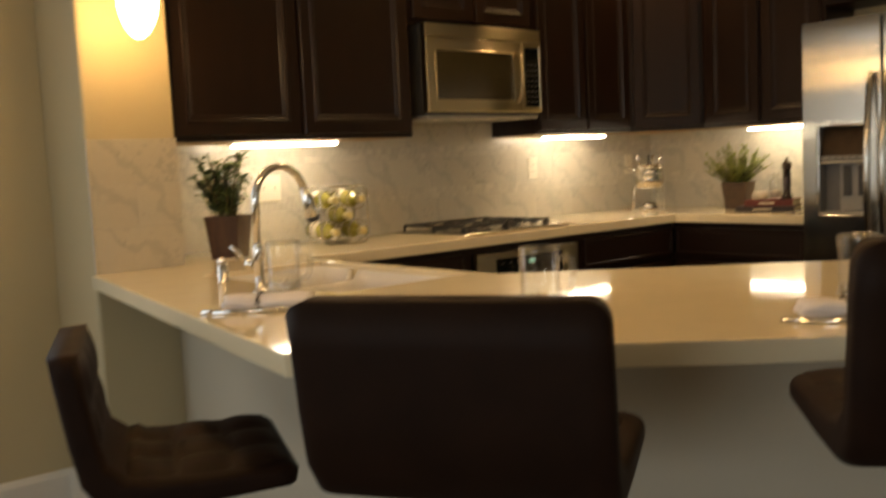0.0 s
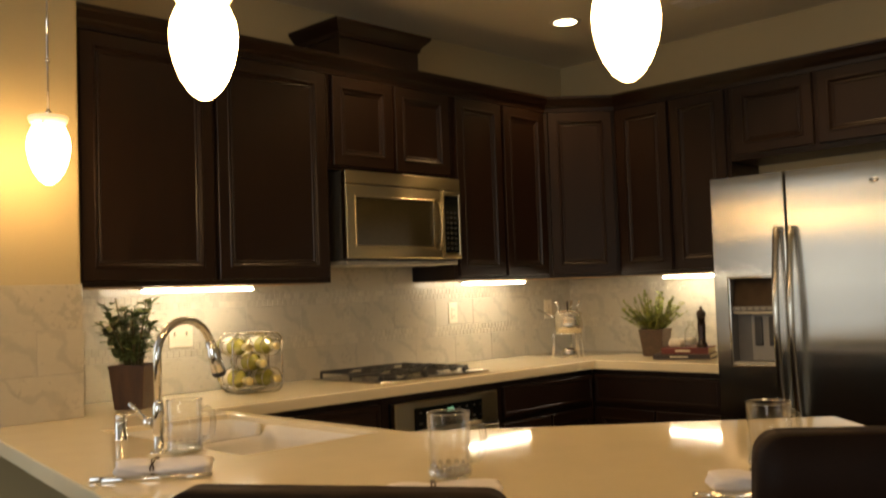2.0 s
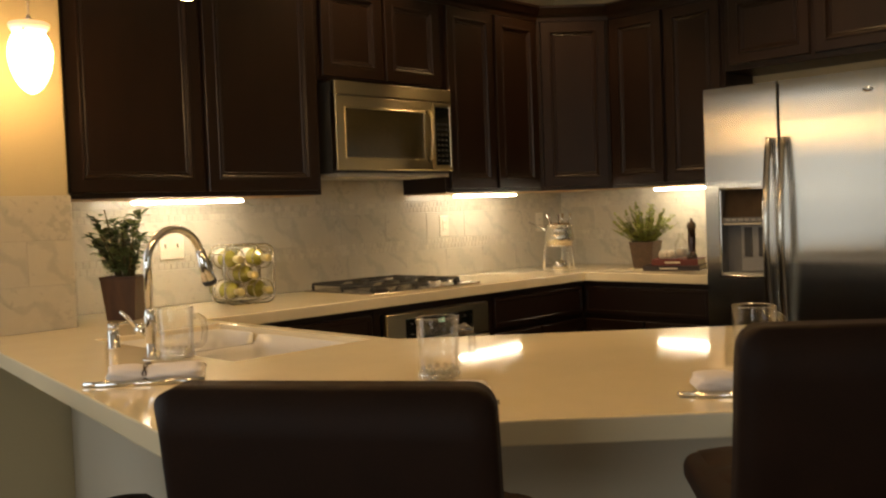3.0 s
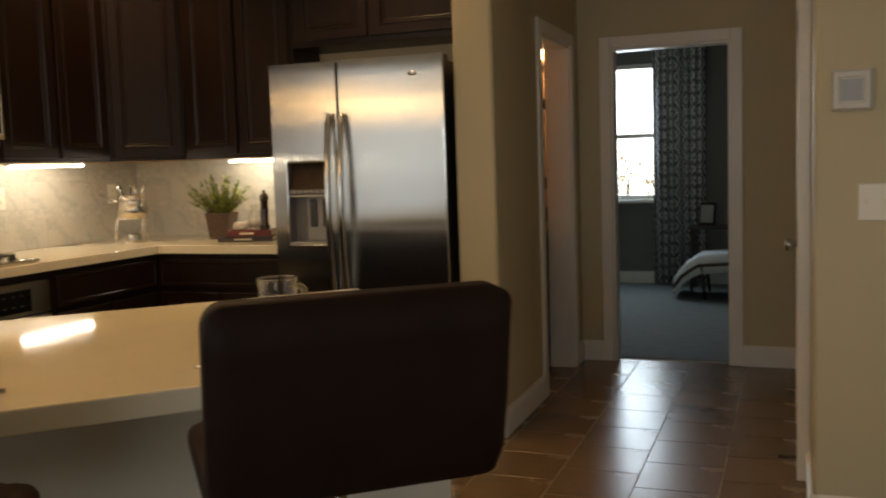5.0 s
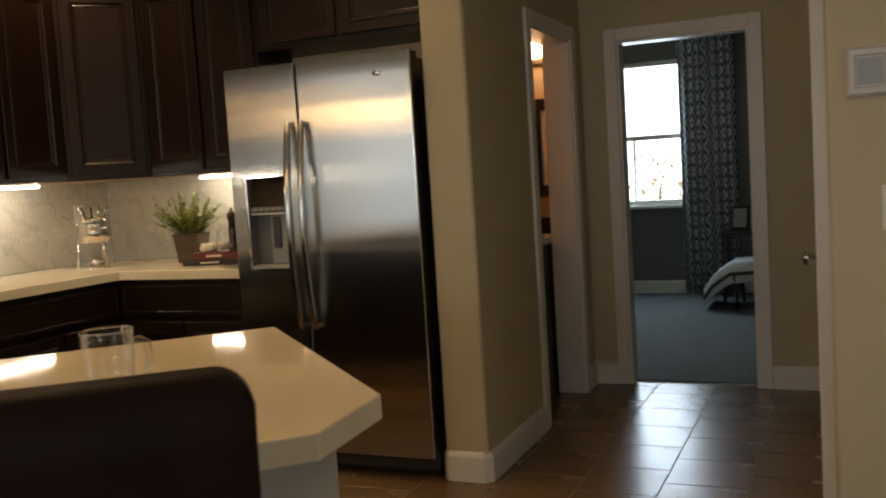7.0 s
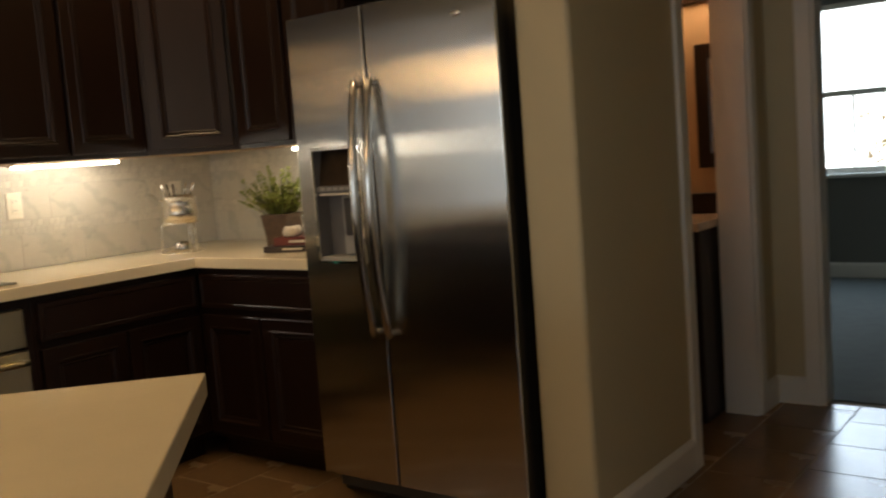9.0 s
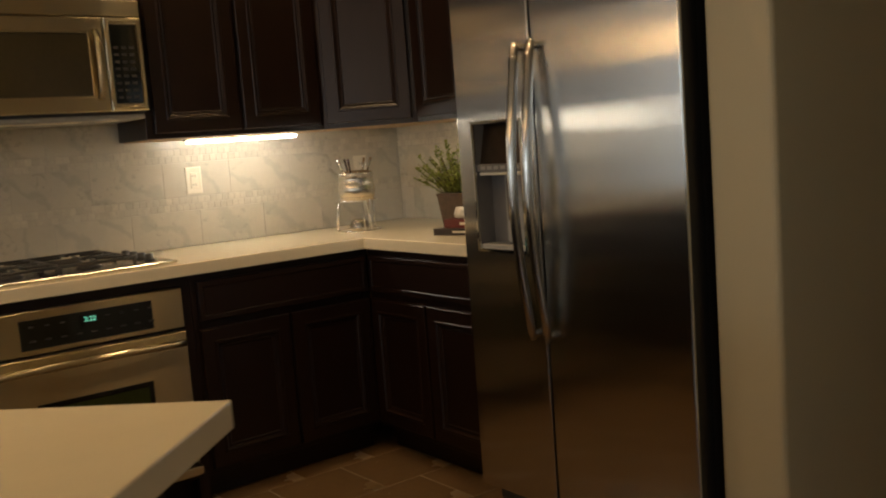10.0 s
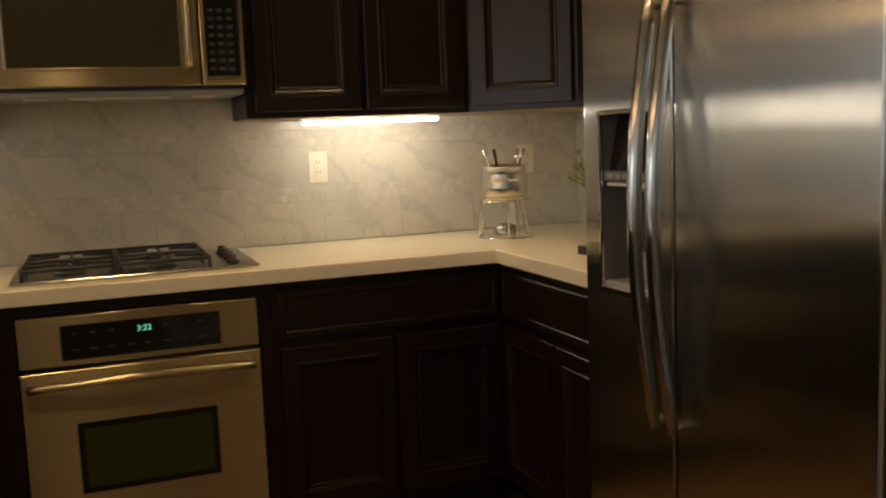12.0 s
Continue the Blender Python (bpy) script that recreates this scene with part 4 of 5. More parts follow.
# ---- lamps ----
PENDS = [(-1.715, -2.067), (-1.155, -2.680), (-1.445, -0.66)]
for x, y in PENDS:
    p = thing("pendant_lamp", "lit egg-shaped white glass pendant lamp hanging on a thin rod", "pendant lamp", "pendant lamps over the bar", pose(x, y, 1.70))
    part("globe", lathe(bmesh.new(), [(0.0, 0.0), (0.012, 0.002), (0.030, 0.016), (0.047, 0.042), (0.059, 0.073), (0.0655, 0.105), (0.067, 0.130), (0.0635, 0.157), (0.053, 0.182), (0.044, 0.193)], seg=32), M_BULB, p, "glowing white glass")
    part("rim", lathe(bmesh.new(), [(0.044, 0.189), (0.051, 0.194), (0.060, 0.207), (0.063, 0.218), (0.058, 0.224), (0.02, 0.226), (0.0, 0.226)], seg=32), M_RIMGLASS, p, "flared white glass collar")
    for k in range(3):
        a = radians(120 * k + 230)
        bm = lathe(bmesh.new(), [(0.0035, 0), (0.003, 0.008), (0.0, 0.009)], seg=8)
        bm.transform(Matrix.Translation((0.048 * math.cos(a), 0.048 * math.sin(a), 0.196)) @ Euler((0, radians(90), a)).to_matrix().to_4x4())
        part("screw", bm, M_BRONZE, p)
    bm = tube(bmesh.new(), [(0, 0, 0.225), (0, 0, CEIL - 1.70 - 0.02)], 0.0035, 8)
    lathe(bm, [(0.011, 0.225), (0.009, 0.243), (0.0035, 0.25)], seg=12)
    lathe(bm, [(0.0035, 0.398), (0.0075, 0.402), (0.0075, 0.412), (0.0035, 0.416)], seg=12)
    part("rod", bm, M_CHROME, p, "thin nickel rod with a small coupling")
    part("canopy", lathe(bmesh.new(), [(0.06, CEIL - 1.70), (0.058, CEIL - 1.712), (0.02, CEIL - 1.725), (0.0, CEIL - 1.726)], seg=24), M_CHROME, p)
STRIPS = [(pose(-0.885, -0.20, UB), 0.52), (pose(0.985, -0.20, UB), 0.51), (pose(2.02, -0.79, UB, 0, 0, -90), 0.44)]
for m, w in STRIPS:
    s = thing("under_cabinet_light", "lit slim under-cabinet strip light", "strip light", "under-cabinet lights", m)
    part("housing", B(0, w, 0.0, 0.05, -0.012, -0.003), M_PLATE, s)
    part("lens", B(0.004, w - 0.004, -0.002, 0.026, -0.022, -0.012, bevel=0.003), M_STRIP, s, "glowing diffuser")
# fixtures for the three seen downlights and for the four added ones
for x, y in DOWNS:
    d = thing("ceiling_light", "lit round recessed ceiling downlight, three seen and four added unseen", "ceiling light", "recessed ceiling lights", pose(x, y, CEIL))
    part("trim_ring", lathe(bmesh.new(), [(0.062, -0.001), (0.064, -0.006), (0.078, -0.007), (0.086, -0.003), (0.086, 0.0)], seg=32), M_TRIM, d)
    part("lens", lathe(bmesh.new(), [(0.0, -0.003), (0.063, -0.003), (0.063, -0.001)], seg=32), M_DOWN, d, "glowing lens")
v = thing("ceiling_vent", "white metal ceiling air vent with slats", "air vent", m=pose(1.50, -1.50, CEIL))
bm = bmesh.new()
for q in ((0, 0.16, 0, 0.018), (0, 0.16, 0.252, 0.27), (0, 0.018, 0.018, 0.252), (0.142, 0.16, 0.018, 0.252), (0.018, 0.142, 0.128, 0.142)):
    box(bm, *q, -0.008, 0.0)
part("frame", bm, M_TRIM, v)
part("backing", B(0.018, 0.142, 0.018, 0.252, -0.002, 0.0), M_DARKGREY, v, "dark duct behind the slats")
for k in range(7):
    part("slat", B(0.026 + 0.016 * k, 0.034 + 0.016 * k, 0.018, 0.252, -0.006, -0.003), M_TRIM, v)

# ---- wall plates ----


def plate(name, m, w, h, label, kind):
    ob = thing(name, label, "outlet" if "outlet" in name else "light switch", "", m)
    part("cover", nested(bmesh.new(), 0, w, 0, h, [(0, 0.0), (0, -0.003), (0.003, -0.006)]), M_PLATE, ob)
    n = max(1, round(w / 0.05) - (w < 0.1))
    for k in range(n):
        cx = w * (k + 0.5) / n
        if kind == "outlet":
            part("socket", B(cx - 0.016, cx + 0.016, -0.0085, -0.005, h * 0.2, h * 0.8, bevel=0.002), M_PLATE, ob)
            for z in (0.34, 0.66):
                for dx in (-0.006, 0.006):
                    part("slot", B(cx + dx - 0.0012, cx + dx + 0.0012, -0.0089, -0.0084, h * z - 0.005, h * z + 0.005), M_DARKGREY, ob)
        else:
            part("toggle", B(cx - 0.005, cx + 0.005, -0.016, -0.005, h * 0.45, h * 0.60, bevel=0.002), M_PLATE, ob)
    return ob


TY = -0.012
plate("wall_outlet", pose(1.036, TY, 1.136), 0.072, 0.116, "ivory wall outlet on the marble splashback", "outlet")
plate("wall_outlet", pose(1.895, TY, 1.128), 0.072, 0.116, "ivory wall outlet behind the fondue pot", "outlet")
plate("wall_outlet", pose(EW - 0.012, -1.10, 1.128, 0, 0, -90), 0.072, 0.116, "ivory wall outlet behind the pepper mill", "outlet")
plate("wall_outlet", pose(-1.13, TY, 1.11), 0.072, 0.116, "ivory wall outlet behind the leafy plant", "outlet")
plate("light_switch", pose(-0.93, TY, 1.11), 0.116, 0.116, "ivory double light switch on the splashback", "switch")
plate("light_switch", pose(-0.68, TY, 1.11), 0.116, 0.116, "ivory double light switch on the splashback", "switch")
plate("light_switch", pose(0.70, -4.062, 1.067, 0, 0, -90), 0.165, 0.122, "ivory triple light switch on the beige wall", "switch")
plate("light_switch", pose(0.70, -4.299, 1.072, 0, 0, -90), 0.075, 0.118, "ivory light switch on the beige wall", "switch")
t = thing("wall_panel", "square white security keypad on the beige wall", "keypad", m=pose(0.70, -3.981, 1.428, 0, 0, -90))
part("housing", nested(bmesh.new(), 0, 0.122, 0, 0.132, [(0, 0.0), (0, -0.016), (0.008, -0.024), (0.022, -0.024), (0.026, -0.020)]), M_KEYPAD, t)
part("screen", B(0.028, 0.094, -0.0215, -0.0195, 0.030, 0.102), M_GREY, t, "dull display")

# ---- bar stools ----


def quilt(bm, u0, u1, v0, v1, nu, nv, base_fn, depth=0.012, res=6):
    """A cushion face of nu x nv puffed squares; base_fn maps (u, v, height) to a place."""
    grid = []
    for i in range(nu * res + 1):
        row = []
        for j in range(nv * res + 1):
            fu, fv = i / res, j / res
            puff = abs(math.sin(math.pi * fu)) ** 0.5 * abs(math.sin(math.pi * fv)) ** 0.5
            row.append(bm.verts.new(base_fn(u0 + (u1 - u0) * i / (nu * res), v0 + (v1 - v0) * j / (nv * res), depth * puff)))
        grid.append(row)
    for a, b in zip(grid, grid[1:]):
        for j in range(len(a) - 1):
            bm.faces.new((a[j], a[j + 1], b[j + 1], b[j])).smooth = True
    return grid


def stool(m, seat, label, half=0.215):
    """A pedestal stool that faces +x; its seat's top lies at the height seat."""
    ob = thing("bar_stool", label, "bar stool", "bar stools", m)
    # one curved shell: the profile runs from the seat's front edge up the back
    prof = [(0.20, seat - 0.045), (0.19, seat - 0.052), (0.0, seat - 0.062), (-0.12, seat - 0.062), (-0.165, seat - 0.045), (-0.195, seat + 0.0), (-0.212, seat + 0.08), (-0.228, seat + 0.18), (-0.236, seat + 0.245)]
    inner = [(-0.182, seat + 0.248), (-0.172, seat + 0.18), (-0.158, seat + 0.085), (-0.145, seat + 0.035), (-0.11, seat + 0.008), (-0.05, seat - 0.002), (0.08, seat - 0.004), (0.19, seat - 0.008), (0.205, seat - 0.02)]
    ring = prof + inner
    bm = bmesh.new()
    rows = []
    arc = [(-half + 0.034 * (1 - math.cos(radians(a))), math.sin(radians(a))) for a in (0, 12, 25, 38, 52, 66, 78, 90)]
    for y, k in arc + [(-y, k) for y, k in arc[::-1]]:
        row = []
        for i, (px, pz) in enumerate(ring):
            qx, qz = ring[len(ring) - 1 - i]
            cx, cz = (px + qx) / 2, (pz + qz) / 2
            kk = 0.30 + 0.70 * k ** 0.7
            x, z = cx + (px - cx) * kk, cz + (pz - cz) * kk
            if pz > seat + 0.2:
                z -= 0.034 * (1 - k)
            if px > 0.16:
                x -= 0.034 * (1 - k)
            row.append(bm.verts.new((x, y, z)))
        rows.append(row)
    n = len(ring)
    for a, b in zip(rows, rows[1:]):
        for i in range(n):
            bm.faces.new((a[i], a[(i + 1) % n], b[(i + 1) % n], b[i])).smooth = True
    bm.faces.new(rows[0][::-1])
    bm.faces.new(rows[-1])
    part("shell", bm, M_LEATHER, ob)
    bm = bmesh.new()
    quilt(bm, -0.125, 0.185, -0.19, 0.19, 3, 3, lambda u, v, h: (u, v, seat - 0.005 + 0.011 * (u < -0.08) + h), 0.016)
    part("seat_cushion", bm, M_LEATHER, ob, "quilted seat")
    bm = bmesh.new()

    def on_back(u, v, h):
        t = (u - seat - 0.05) / 0.19
        return (-0.160 - 0.020 * t + h, v, u)
    quilt(bm, seat + 0.05, seat + 0.235, -0.19, 0.19, 2, 3, on_back, 0.012)
    part("back_cushion", bm, M_LEATHER, ob, "quilted backrest")
    part("piston", lathe(bmesh.new(), [(0.024, 0.03), (0.024, 0.40), (0.016, 0.402), (0.016, seat - 0.085), (0.03, seat - 0.08), (0.05, seat - 0.058)], seg=20), M_CHROME, ob)
    part("base", lathe(bmesh.new(), [(0.205, 0.0), (0.205, 0.006), (0.19, 0.012), (0.10, 0.024), (0.045, 0.04), (0.030, 0.07), (0.024, 0.09)], seg=40), M_CHROME, ob, "round chrome foot plate")
    bm = tube(bmesh.new(), [(0.02, 0, 0.30), (0.05, -0.11, 0.30), (0.14, -0.13, 0.30), (0.19, -0.07, 0.30), (0.20, 0, 0.30), (0.19, 0.07, 0.30), (0.14, 0.13, 0.30), (0.05, 0.11, 0.30), (0.02, 0, 0.30)], 0.009, 8)
    part("footrest", bm, M_CHROME, ob)
    part("lever", tube(bmesh.new(), [(0.0, -0.02, seat - 0.085), (0.02, -0.14, seat - 0.092), (0.03, -0.18, seat - 0.10)], 0.005, 6), M_BLACK, ob)
    return ob


ST_LABEL = "dark brown leather bar stool on chrome pedestal"
stool(pose(-1.785, -2.64, 0, 0, 0, 32), 0.818, ST_LABEL, 0.222)
stool(pose(-1.352, -3.179, 0, 0, 0, 40), 0.880, ST_LABEL + " at the bar's end")
stool(pose(-1.935, -1.87, 0, 0, 0, -22), 0.682, ST_LABEL + ", set lower")

# ---- things on the worktop ----


def leaf(bm, base, way, length, width, droop):
    way = way.normalized()
    side = way.cross(Vector((0, 0, 1)))
    side = (side if side.length > 0.05 else Vector((1, 0, 0))).normalized()
    up = side.cross(way).normalized()
    pts = []
    for t, w in ((0.0, 0.12), (0.35, 0.75), (0.7, 1.0), (0.92, 0.55)):
        c = base + way * length * t - Vector((0, 0, droop * length * t * t))
        pts.append((bm.verts.new(c - side * width * w / 2 + up * width * 0.12 * w), bm.verts.new(c), bm.verts.new(c + side * width * w / 2 + up * width * 0.12 * w)))
    tip = bm.verts.new(base + way * length - Vector((0, 0, droop * length)))
    for a, b in zip(pts, pts[1:]):
        bm.faces.new((a[0], a[1], b[1], b[0]))
        bm.faces.new((a[1], a[2], b[2], b[1]))
    bm.faces.new((pts[-1][0], pts[-1][1], tip))
    bm.faces.new((pts[-1][1], pts[-1][2], tip))


def square_pot(h, top, bottom):
    bm = bmesh.new()
    loops = []
    for s, z in ((bottom, 0), (bottom * 1.0, 0.002), (top, h - 0.012), (top + 0.004, h - 0.011), (top + 0.004, h), (top - 0.012, h), (top - 0.02, h - 0.025)):
        loops.append([bm.verts.new((x * s / 2, y * s / 2, z)) for x, y in ((-1, -1), (1, -1), (1, 1), (-1, 1))])
    for a, b in zip(loops, loops[1:]):
        for k in range(4):
            bm.faces.new((a[k], a[(k + 1) % 4], b[(k + 1) % 4], b[k]))
    bm.faces.new(loops[0][::-1])
    return bm


rng = random.Random(5)
p = thing("potted_plant", "leafy green plant in a dark brown square wooden pot", "potted plant", m=pose(-1.005, -0.345, CT + 0.001, 0, 0, 38))
part("pot", square_pot(0.165, 0.138, 0.110), M_POTWOOD, p, "dark stained wooden pot", bevel=0.003)
part("soil", B(-0.058, 0.058, -0.058, 0.058, 0.135, 0.145), M_SOIL, p)
stems, leaves = bmesh.new(), bmesh.new()
for k in range(22):
    a = rng.uniform(0, 6.28)
    lean = rng.uniform(0.02, 0.135)
    h = rng.uniform(0.12, 0.27) * (1.15 - lean * 2.4)
    b0 = Vector((0.025 * math.cos(a), 0.025 * math.sin(a), 0.142))
    b1 = b0 + Vector((lean * 0.45 * math.cos(a), lean * 0.45 * math.sin(a), h * 0.55))
    b2 = b0 + Vector((lean * math.cos(a), lean * math.sin(a), h))
    tube(stems, [b0, b1, b2], [0.0045, 0.0035, 0.002], 5)
    for q in range(26):
        t = rng.uniform(0.15, 1.0)
        at = b0.lerp(b1, t * 2) if t < 0.5 else b1.lerp(b2, t * 2 - 1)
        ang = rng.uniform(0, 6.28)
        way = Vector((math.cos(ang), math.sin(ang), rng.uniform(-0.1, 0.95)))
        leaf(leaves, at, way, rng.uniform(0.034, 0.056), rng.uniform(0.022, 0.034), rng.uniform(0.0, 0.35))
part("stem", stems, M_STEM, p)
part("foliage", leaves, M_LEAF, p, "thick glossy oval leaves")

p = thing("potted_plant", "feathery light green herb in a square brown wicker pot", "potted plant", m=pose(1.925, -0.785, CT + 0.001, 0, 0, 10))
part("pot", square_pot(0.15, 0.140, 0.110), M_WICKER, p, "dark brown wicker pot", bevel=0.003)
part("soil", B(-0.055, 0.055, -0.055, 0.055, 0.12, 0.13), M_SOIL, p)
stems, leaves = bmesh.new(), bmesh.new()
for k in range(75):
    a = rng.uniform(0, 6.28)
    lean = rng.uniform(0.0, 0.17)
    h = rng.uniform(0.10, 0.22) * (1.2 - lean * 2.5)
    b0 = Vector((0.05 * math.cos(a) * rng.random(), 0.05 * math.sin(a) * rng.random(), 0.128))
    b2 = b0 + Vector((lean * math.cos(a), lean * math.sin(a), h))
    tube(stems, [b0, b0.lerp(b2, 0.5) + Vector((0, 0, 0.01)), b2], [0.002, 0.0016, 0.001], 4)
    for q in range(30):
        at = b0.lerp(b2, rng.uniform(0.15, 1.0))
        ang = rng.uniform(0, 6.28)
        leaf(leaves, at, Vector((math.cos(ang), math.sin(ang), rng.uniform(0.1, 1.2))), rng.uniform(0.014, 0.026), rng.uniform(0.009, 0.015), 0.1)
part("stem", stems, M_STEM, p)
part("foliage", leaves, M_LEAF2, p, "fine yellow-green leaves")

# wine rack with lying bottles
rack = thing("wine_rack", "bent metal countertop wine rack with round rings", "wine rack", m=pose(-0.435, -0.27, CT + 0.001, 0, 0, -12))
bm = bmesh.new()
for y in (-0.075, 0.075):
    loop = []
    for cx, cz, a0 in ((0.076, 0.218, 0), (-0.076, 0.218, 90), (-0.076, 0.037, 180), (0.076, 0.037, 270)):
        for k in range(5):
            a = radians(a0 + 22.5 * k)
            loop.append((cx + 0.034 * math.cos(a), y, cz + 0.034 * math.sin(a)))
    tube(bm, loop + [loop[0]], 0.0036, 8)
for x, z in ((0.110, 0.218), (-0.110, 0.218), (0.110, 0.037), (-0.110, 0.037), (0.0, 0.252), (0.0, 0.0036)):
    tube(bm, [(x, -0.075, z), (x, 0.075, z)], 0.003, 6)
part("frame", bm, M_STEELH, rack, "bent steel frame")
SPOTS = [(-0.062, 0.196), (0.062, 0.196), (0.0, 0.128), (-0.062, 0.060), (0.062, 0.060)]
for x, z in SPOTS:
    for y in (-0.07, 0.06):
        bm = tube(bmesh.new(), [(x + 0.045 * math.cos(radians(a)), y, z + 0.045 * math.sin(radians(a))) for a in range(0, 361, 24)], 0.0025, 5)
        part("ring", bm, M_STEELH, rack)
for x, z in SPOTS:
    m = pose(-0.435, -0.27, CT + 0.001, 0, 0, -12) @ pose(x, 0.16, z, 90, 0, 0)
    bt = thing("wine_bottle", "white wine bottle lying in the metal rack", "wine bottle", "bottles in the wine rack", m)
    part("glass", lathe(bmesh.new(), [(0.0, 0.006), (0.03, 0.0), (0.038, 0.006), (0.0395, 0.03), (0.0395, 0.165), (0.034, 0.195), (0.017, 0.225), (0.0135, 0.24), (0.0135, 0.285), (0.015, 0.287), (0.015, 0.295), (0.0, 0.296)], seg=20), M_WINE, bt, "yellow-green bottle")
    part("capsule", lathe(bmesh.new(), [(0.0142, 0.245), (0.0145, 0.284), (0.0157, 0.286), (0.0157, 0.297), (0.0, 0.298)], seg=16), M_CORK, bt)
    part("label", lathe(bmesh.new(), [(0.0398, 0.05), (0.0400, 0.052), (0.0400, 0.135), (0.0398, 0.137)], seg=20), M_PAPER, bt, "cream paper label")

# fondue set
fp = thing("fondue_pot", "polished steel fondue pot on a wire stand with forks", "fondue pot", m=pose(1.68, -0.36, CT + 0.001) @ Matrix.Scale(1.08, 4))
part("pot", lathe(bmesh.new(), [(0.0, 0.124), (0.050, 0.124), (0.064, 0.130), (0.072, 0.143), (0.0765, 0.162), (0.0765, 0.178), (0.073, 0.198), (0.070, 0.214), (0.071, 0.226), (0.0745, 0.233), (0.072, 0.2345), (0.067, 0.228), (0.066, 0.212), (0.069, 0.196), (0.072, 0.176), (0.070, 0.150), (0.060, 0.134), (0.0, 0.130)], seg=40), M_POT, fp, "polished steel bowl")
part("fork_ring", lathe(bmesh.new(), [(0.073, 0.235), (0.066, 0.243), (0.046, 0.250), (0.040, 0.249), (0.042, 0.246), (0.062, 0.239), (0.069, 0.234)], seg=40), M_POT, fp, "sloping steel fork ring")
for rad, z in ((0.082, 0.128), (0.090, 0.004)):
    part("wire_ring", tube(bmesh.new(), [(rad * math.cos(radians(a)), rad * math.sin(radians(a)), z) for a in range(0, 361, 20)], 0.003, 6), M_CHROME, fp)
for a in (20, 140, 260):
    for da in (-9, 9):
        c, s = math.cos(radians(a + da)), math.sin(radians(a + da))
        part("wire_leg", tube(bmesh.new(), [(0.082 * c, 0.082 * s, 0.128), (0.092 * c, 0.092 * s, 0.004)], 0.0024, 6), M_CHROME, fp)
part("burner", lathe(bmesh.new(), [(0.036, 0.0), (0.04, 0.012), (0.04, 0.03), (0.03, 0.044), (0.014, 0.05), (0.0, 0.05)], seg=24), M_STEELH, fp, "round steel burner")
part("handle", tube(bmesh.new(), [(-0.01, 0.06, 0.205), (-0.005, 0.12, 0.222), (0.012, 0.215, 0.255)], [0.004, 0.006, 0.008], 8), M_CHROME, fp)
for k, a in enumerate((20, 95, 150, 215, 330)):
    c, s = math.cos(radians(a)), math.sin(radians(a))
    fk = part("fork", tube(bmesh.new(), [(0.02 * c, 0.02 * s, 0.16), (0.050 * c, 0.050 * s, 0.245)], 0.002, 6), M_CHROME, fp)
    part("grip", tube(bmesh.new(), [(0.050 * c, 0.050 * s, 0.245), (0.068 * c, 0.068 * s, 0.298)], [0.004, 0.006], 8), M_MILL if k % 2 else M_CHROME, fk)


def book(m, w, d, h, cover, label):
    ob = thing("book", label, "book", "books beside the refrigerator", m)
    bm = B(0, w, 0, d, 0, 0.003)
    box(bm, 0, w, 0, d, h - 0.003, h)
    box(bm, 0, w, 0, 0.004, 0.003, h - 0.003)
    part("cover", bm, cover, ob)
    part("pages", B(0.004, w - 0.004, 0.004, d - 0.004, 0.003, h - 0.003), M_PAGES, ob)
    part("title_bar", B(w * 0.3, w * 0.62, -0.0006, 0.0, h * 0.35, h * 0.65), M_PAPER, ob)
    return ob


book(pose(1.66, -0.93, CT + 0.001, 0, 0, -72), 0.30, 0.22, 0.026, M_DARKBOOK, "dark hardback book lying under another book")
book(pose(1.69, -0.965, CT + 0.028, 0, 0, -75), 0.25, 0.18, 0.034, M_REDBOOK, "dark red hardback book lying on a larger book")
ZB = CT + 0.0625
sh = bmesh.new()
r2 = random.Random(3)
for k in range(9):
    a = 6.28 * k / 9
    lathe_b = [(0.0, 0.0), (0.010, 0.004), (0.012, 0.014), (0.006, 0.024 + 0.01 * r2.random()), (0.0, 0.03)]
    lathe(sh, lathe_b, 0.018 * math.cos(a), 0.018 * math.sin(a), 8)
ob = part("shell_cluster", sh, M_SHELL)
ob.matrix_world = pose(1.75, -1.025, ZB) @ Matrix.Scale(1.5, 4)
tagged(ob, "small white shell cluster lying on the books", "shell")
gb = thing("glass_bottle", "small clear glass bottle with stopper on the books", "bottle", m=pose(1.79, -1.09, ZB))
part("glass", lathe(bmesh.new(), [(0.0, 0.002), (0.030, 0.0), (0.034, 0.008), (0.034, 0.085), (0.028, 0.10), (0.016, 0.11), (0.015, 0.13), (0.019, 0.132), (0.018, 0.136), (0.012, 0.136), (0.011, 0.11), (0.024, 0.096), (0.030, 0.083), (0.030, 0.01), (0.0, 0.007)], seg=24), M_MUG, gb)
part("contents", lathe(bmesh.new(), [(0.0, 0.009), (0.028, 0.010), (0.028, 0.05), (0.0, 0.052)], seg=20), M_SHELL, gb, "pale salt")
pm = thing("pepper_mill", "turned dark wood pepper mill with copper cap on the books", "pepper mill", m=pose(1.77, -1.165, ZB))
part("body", lathe(bmesh.new(), [(0.0, 0.0), (0.028, 0.0), (0.028, 0.02), (0.021, 0.026), (0.020, 0.06), (0.022, 0.11), (0.019, 0.15), (0.022, 0.154), (0.022, 0.16)], seg=24), M_MILL, pm)
part("cap", lathe(bmesh.new(), [(0.022, 0.16), (0.025, 0.168), (0.024, 0.186), (0.016, 0.196), (0.007, 0.20), (0.009, 0.207), (0.005, 0.216), (0.0, 0.218)], seg=24), M_BRONZE, pm, "dark copper cap")


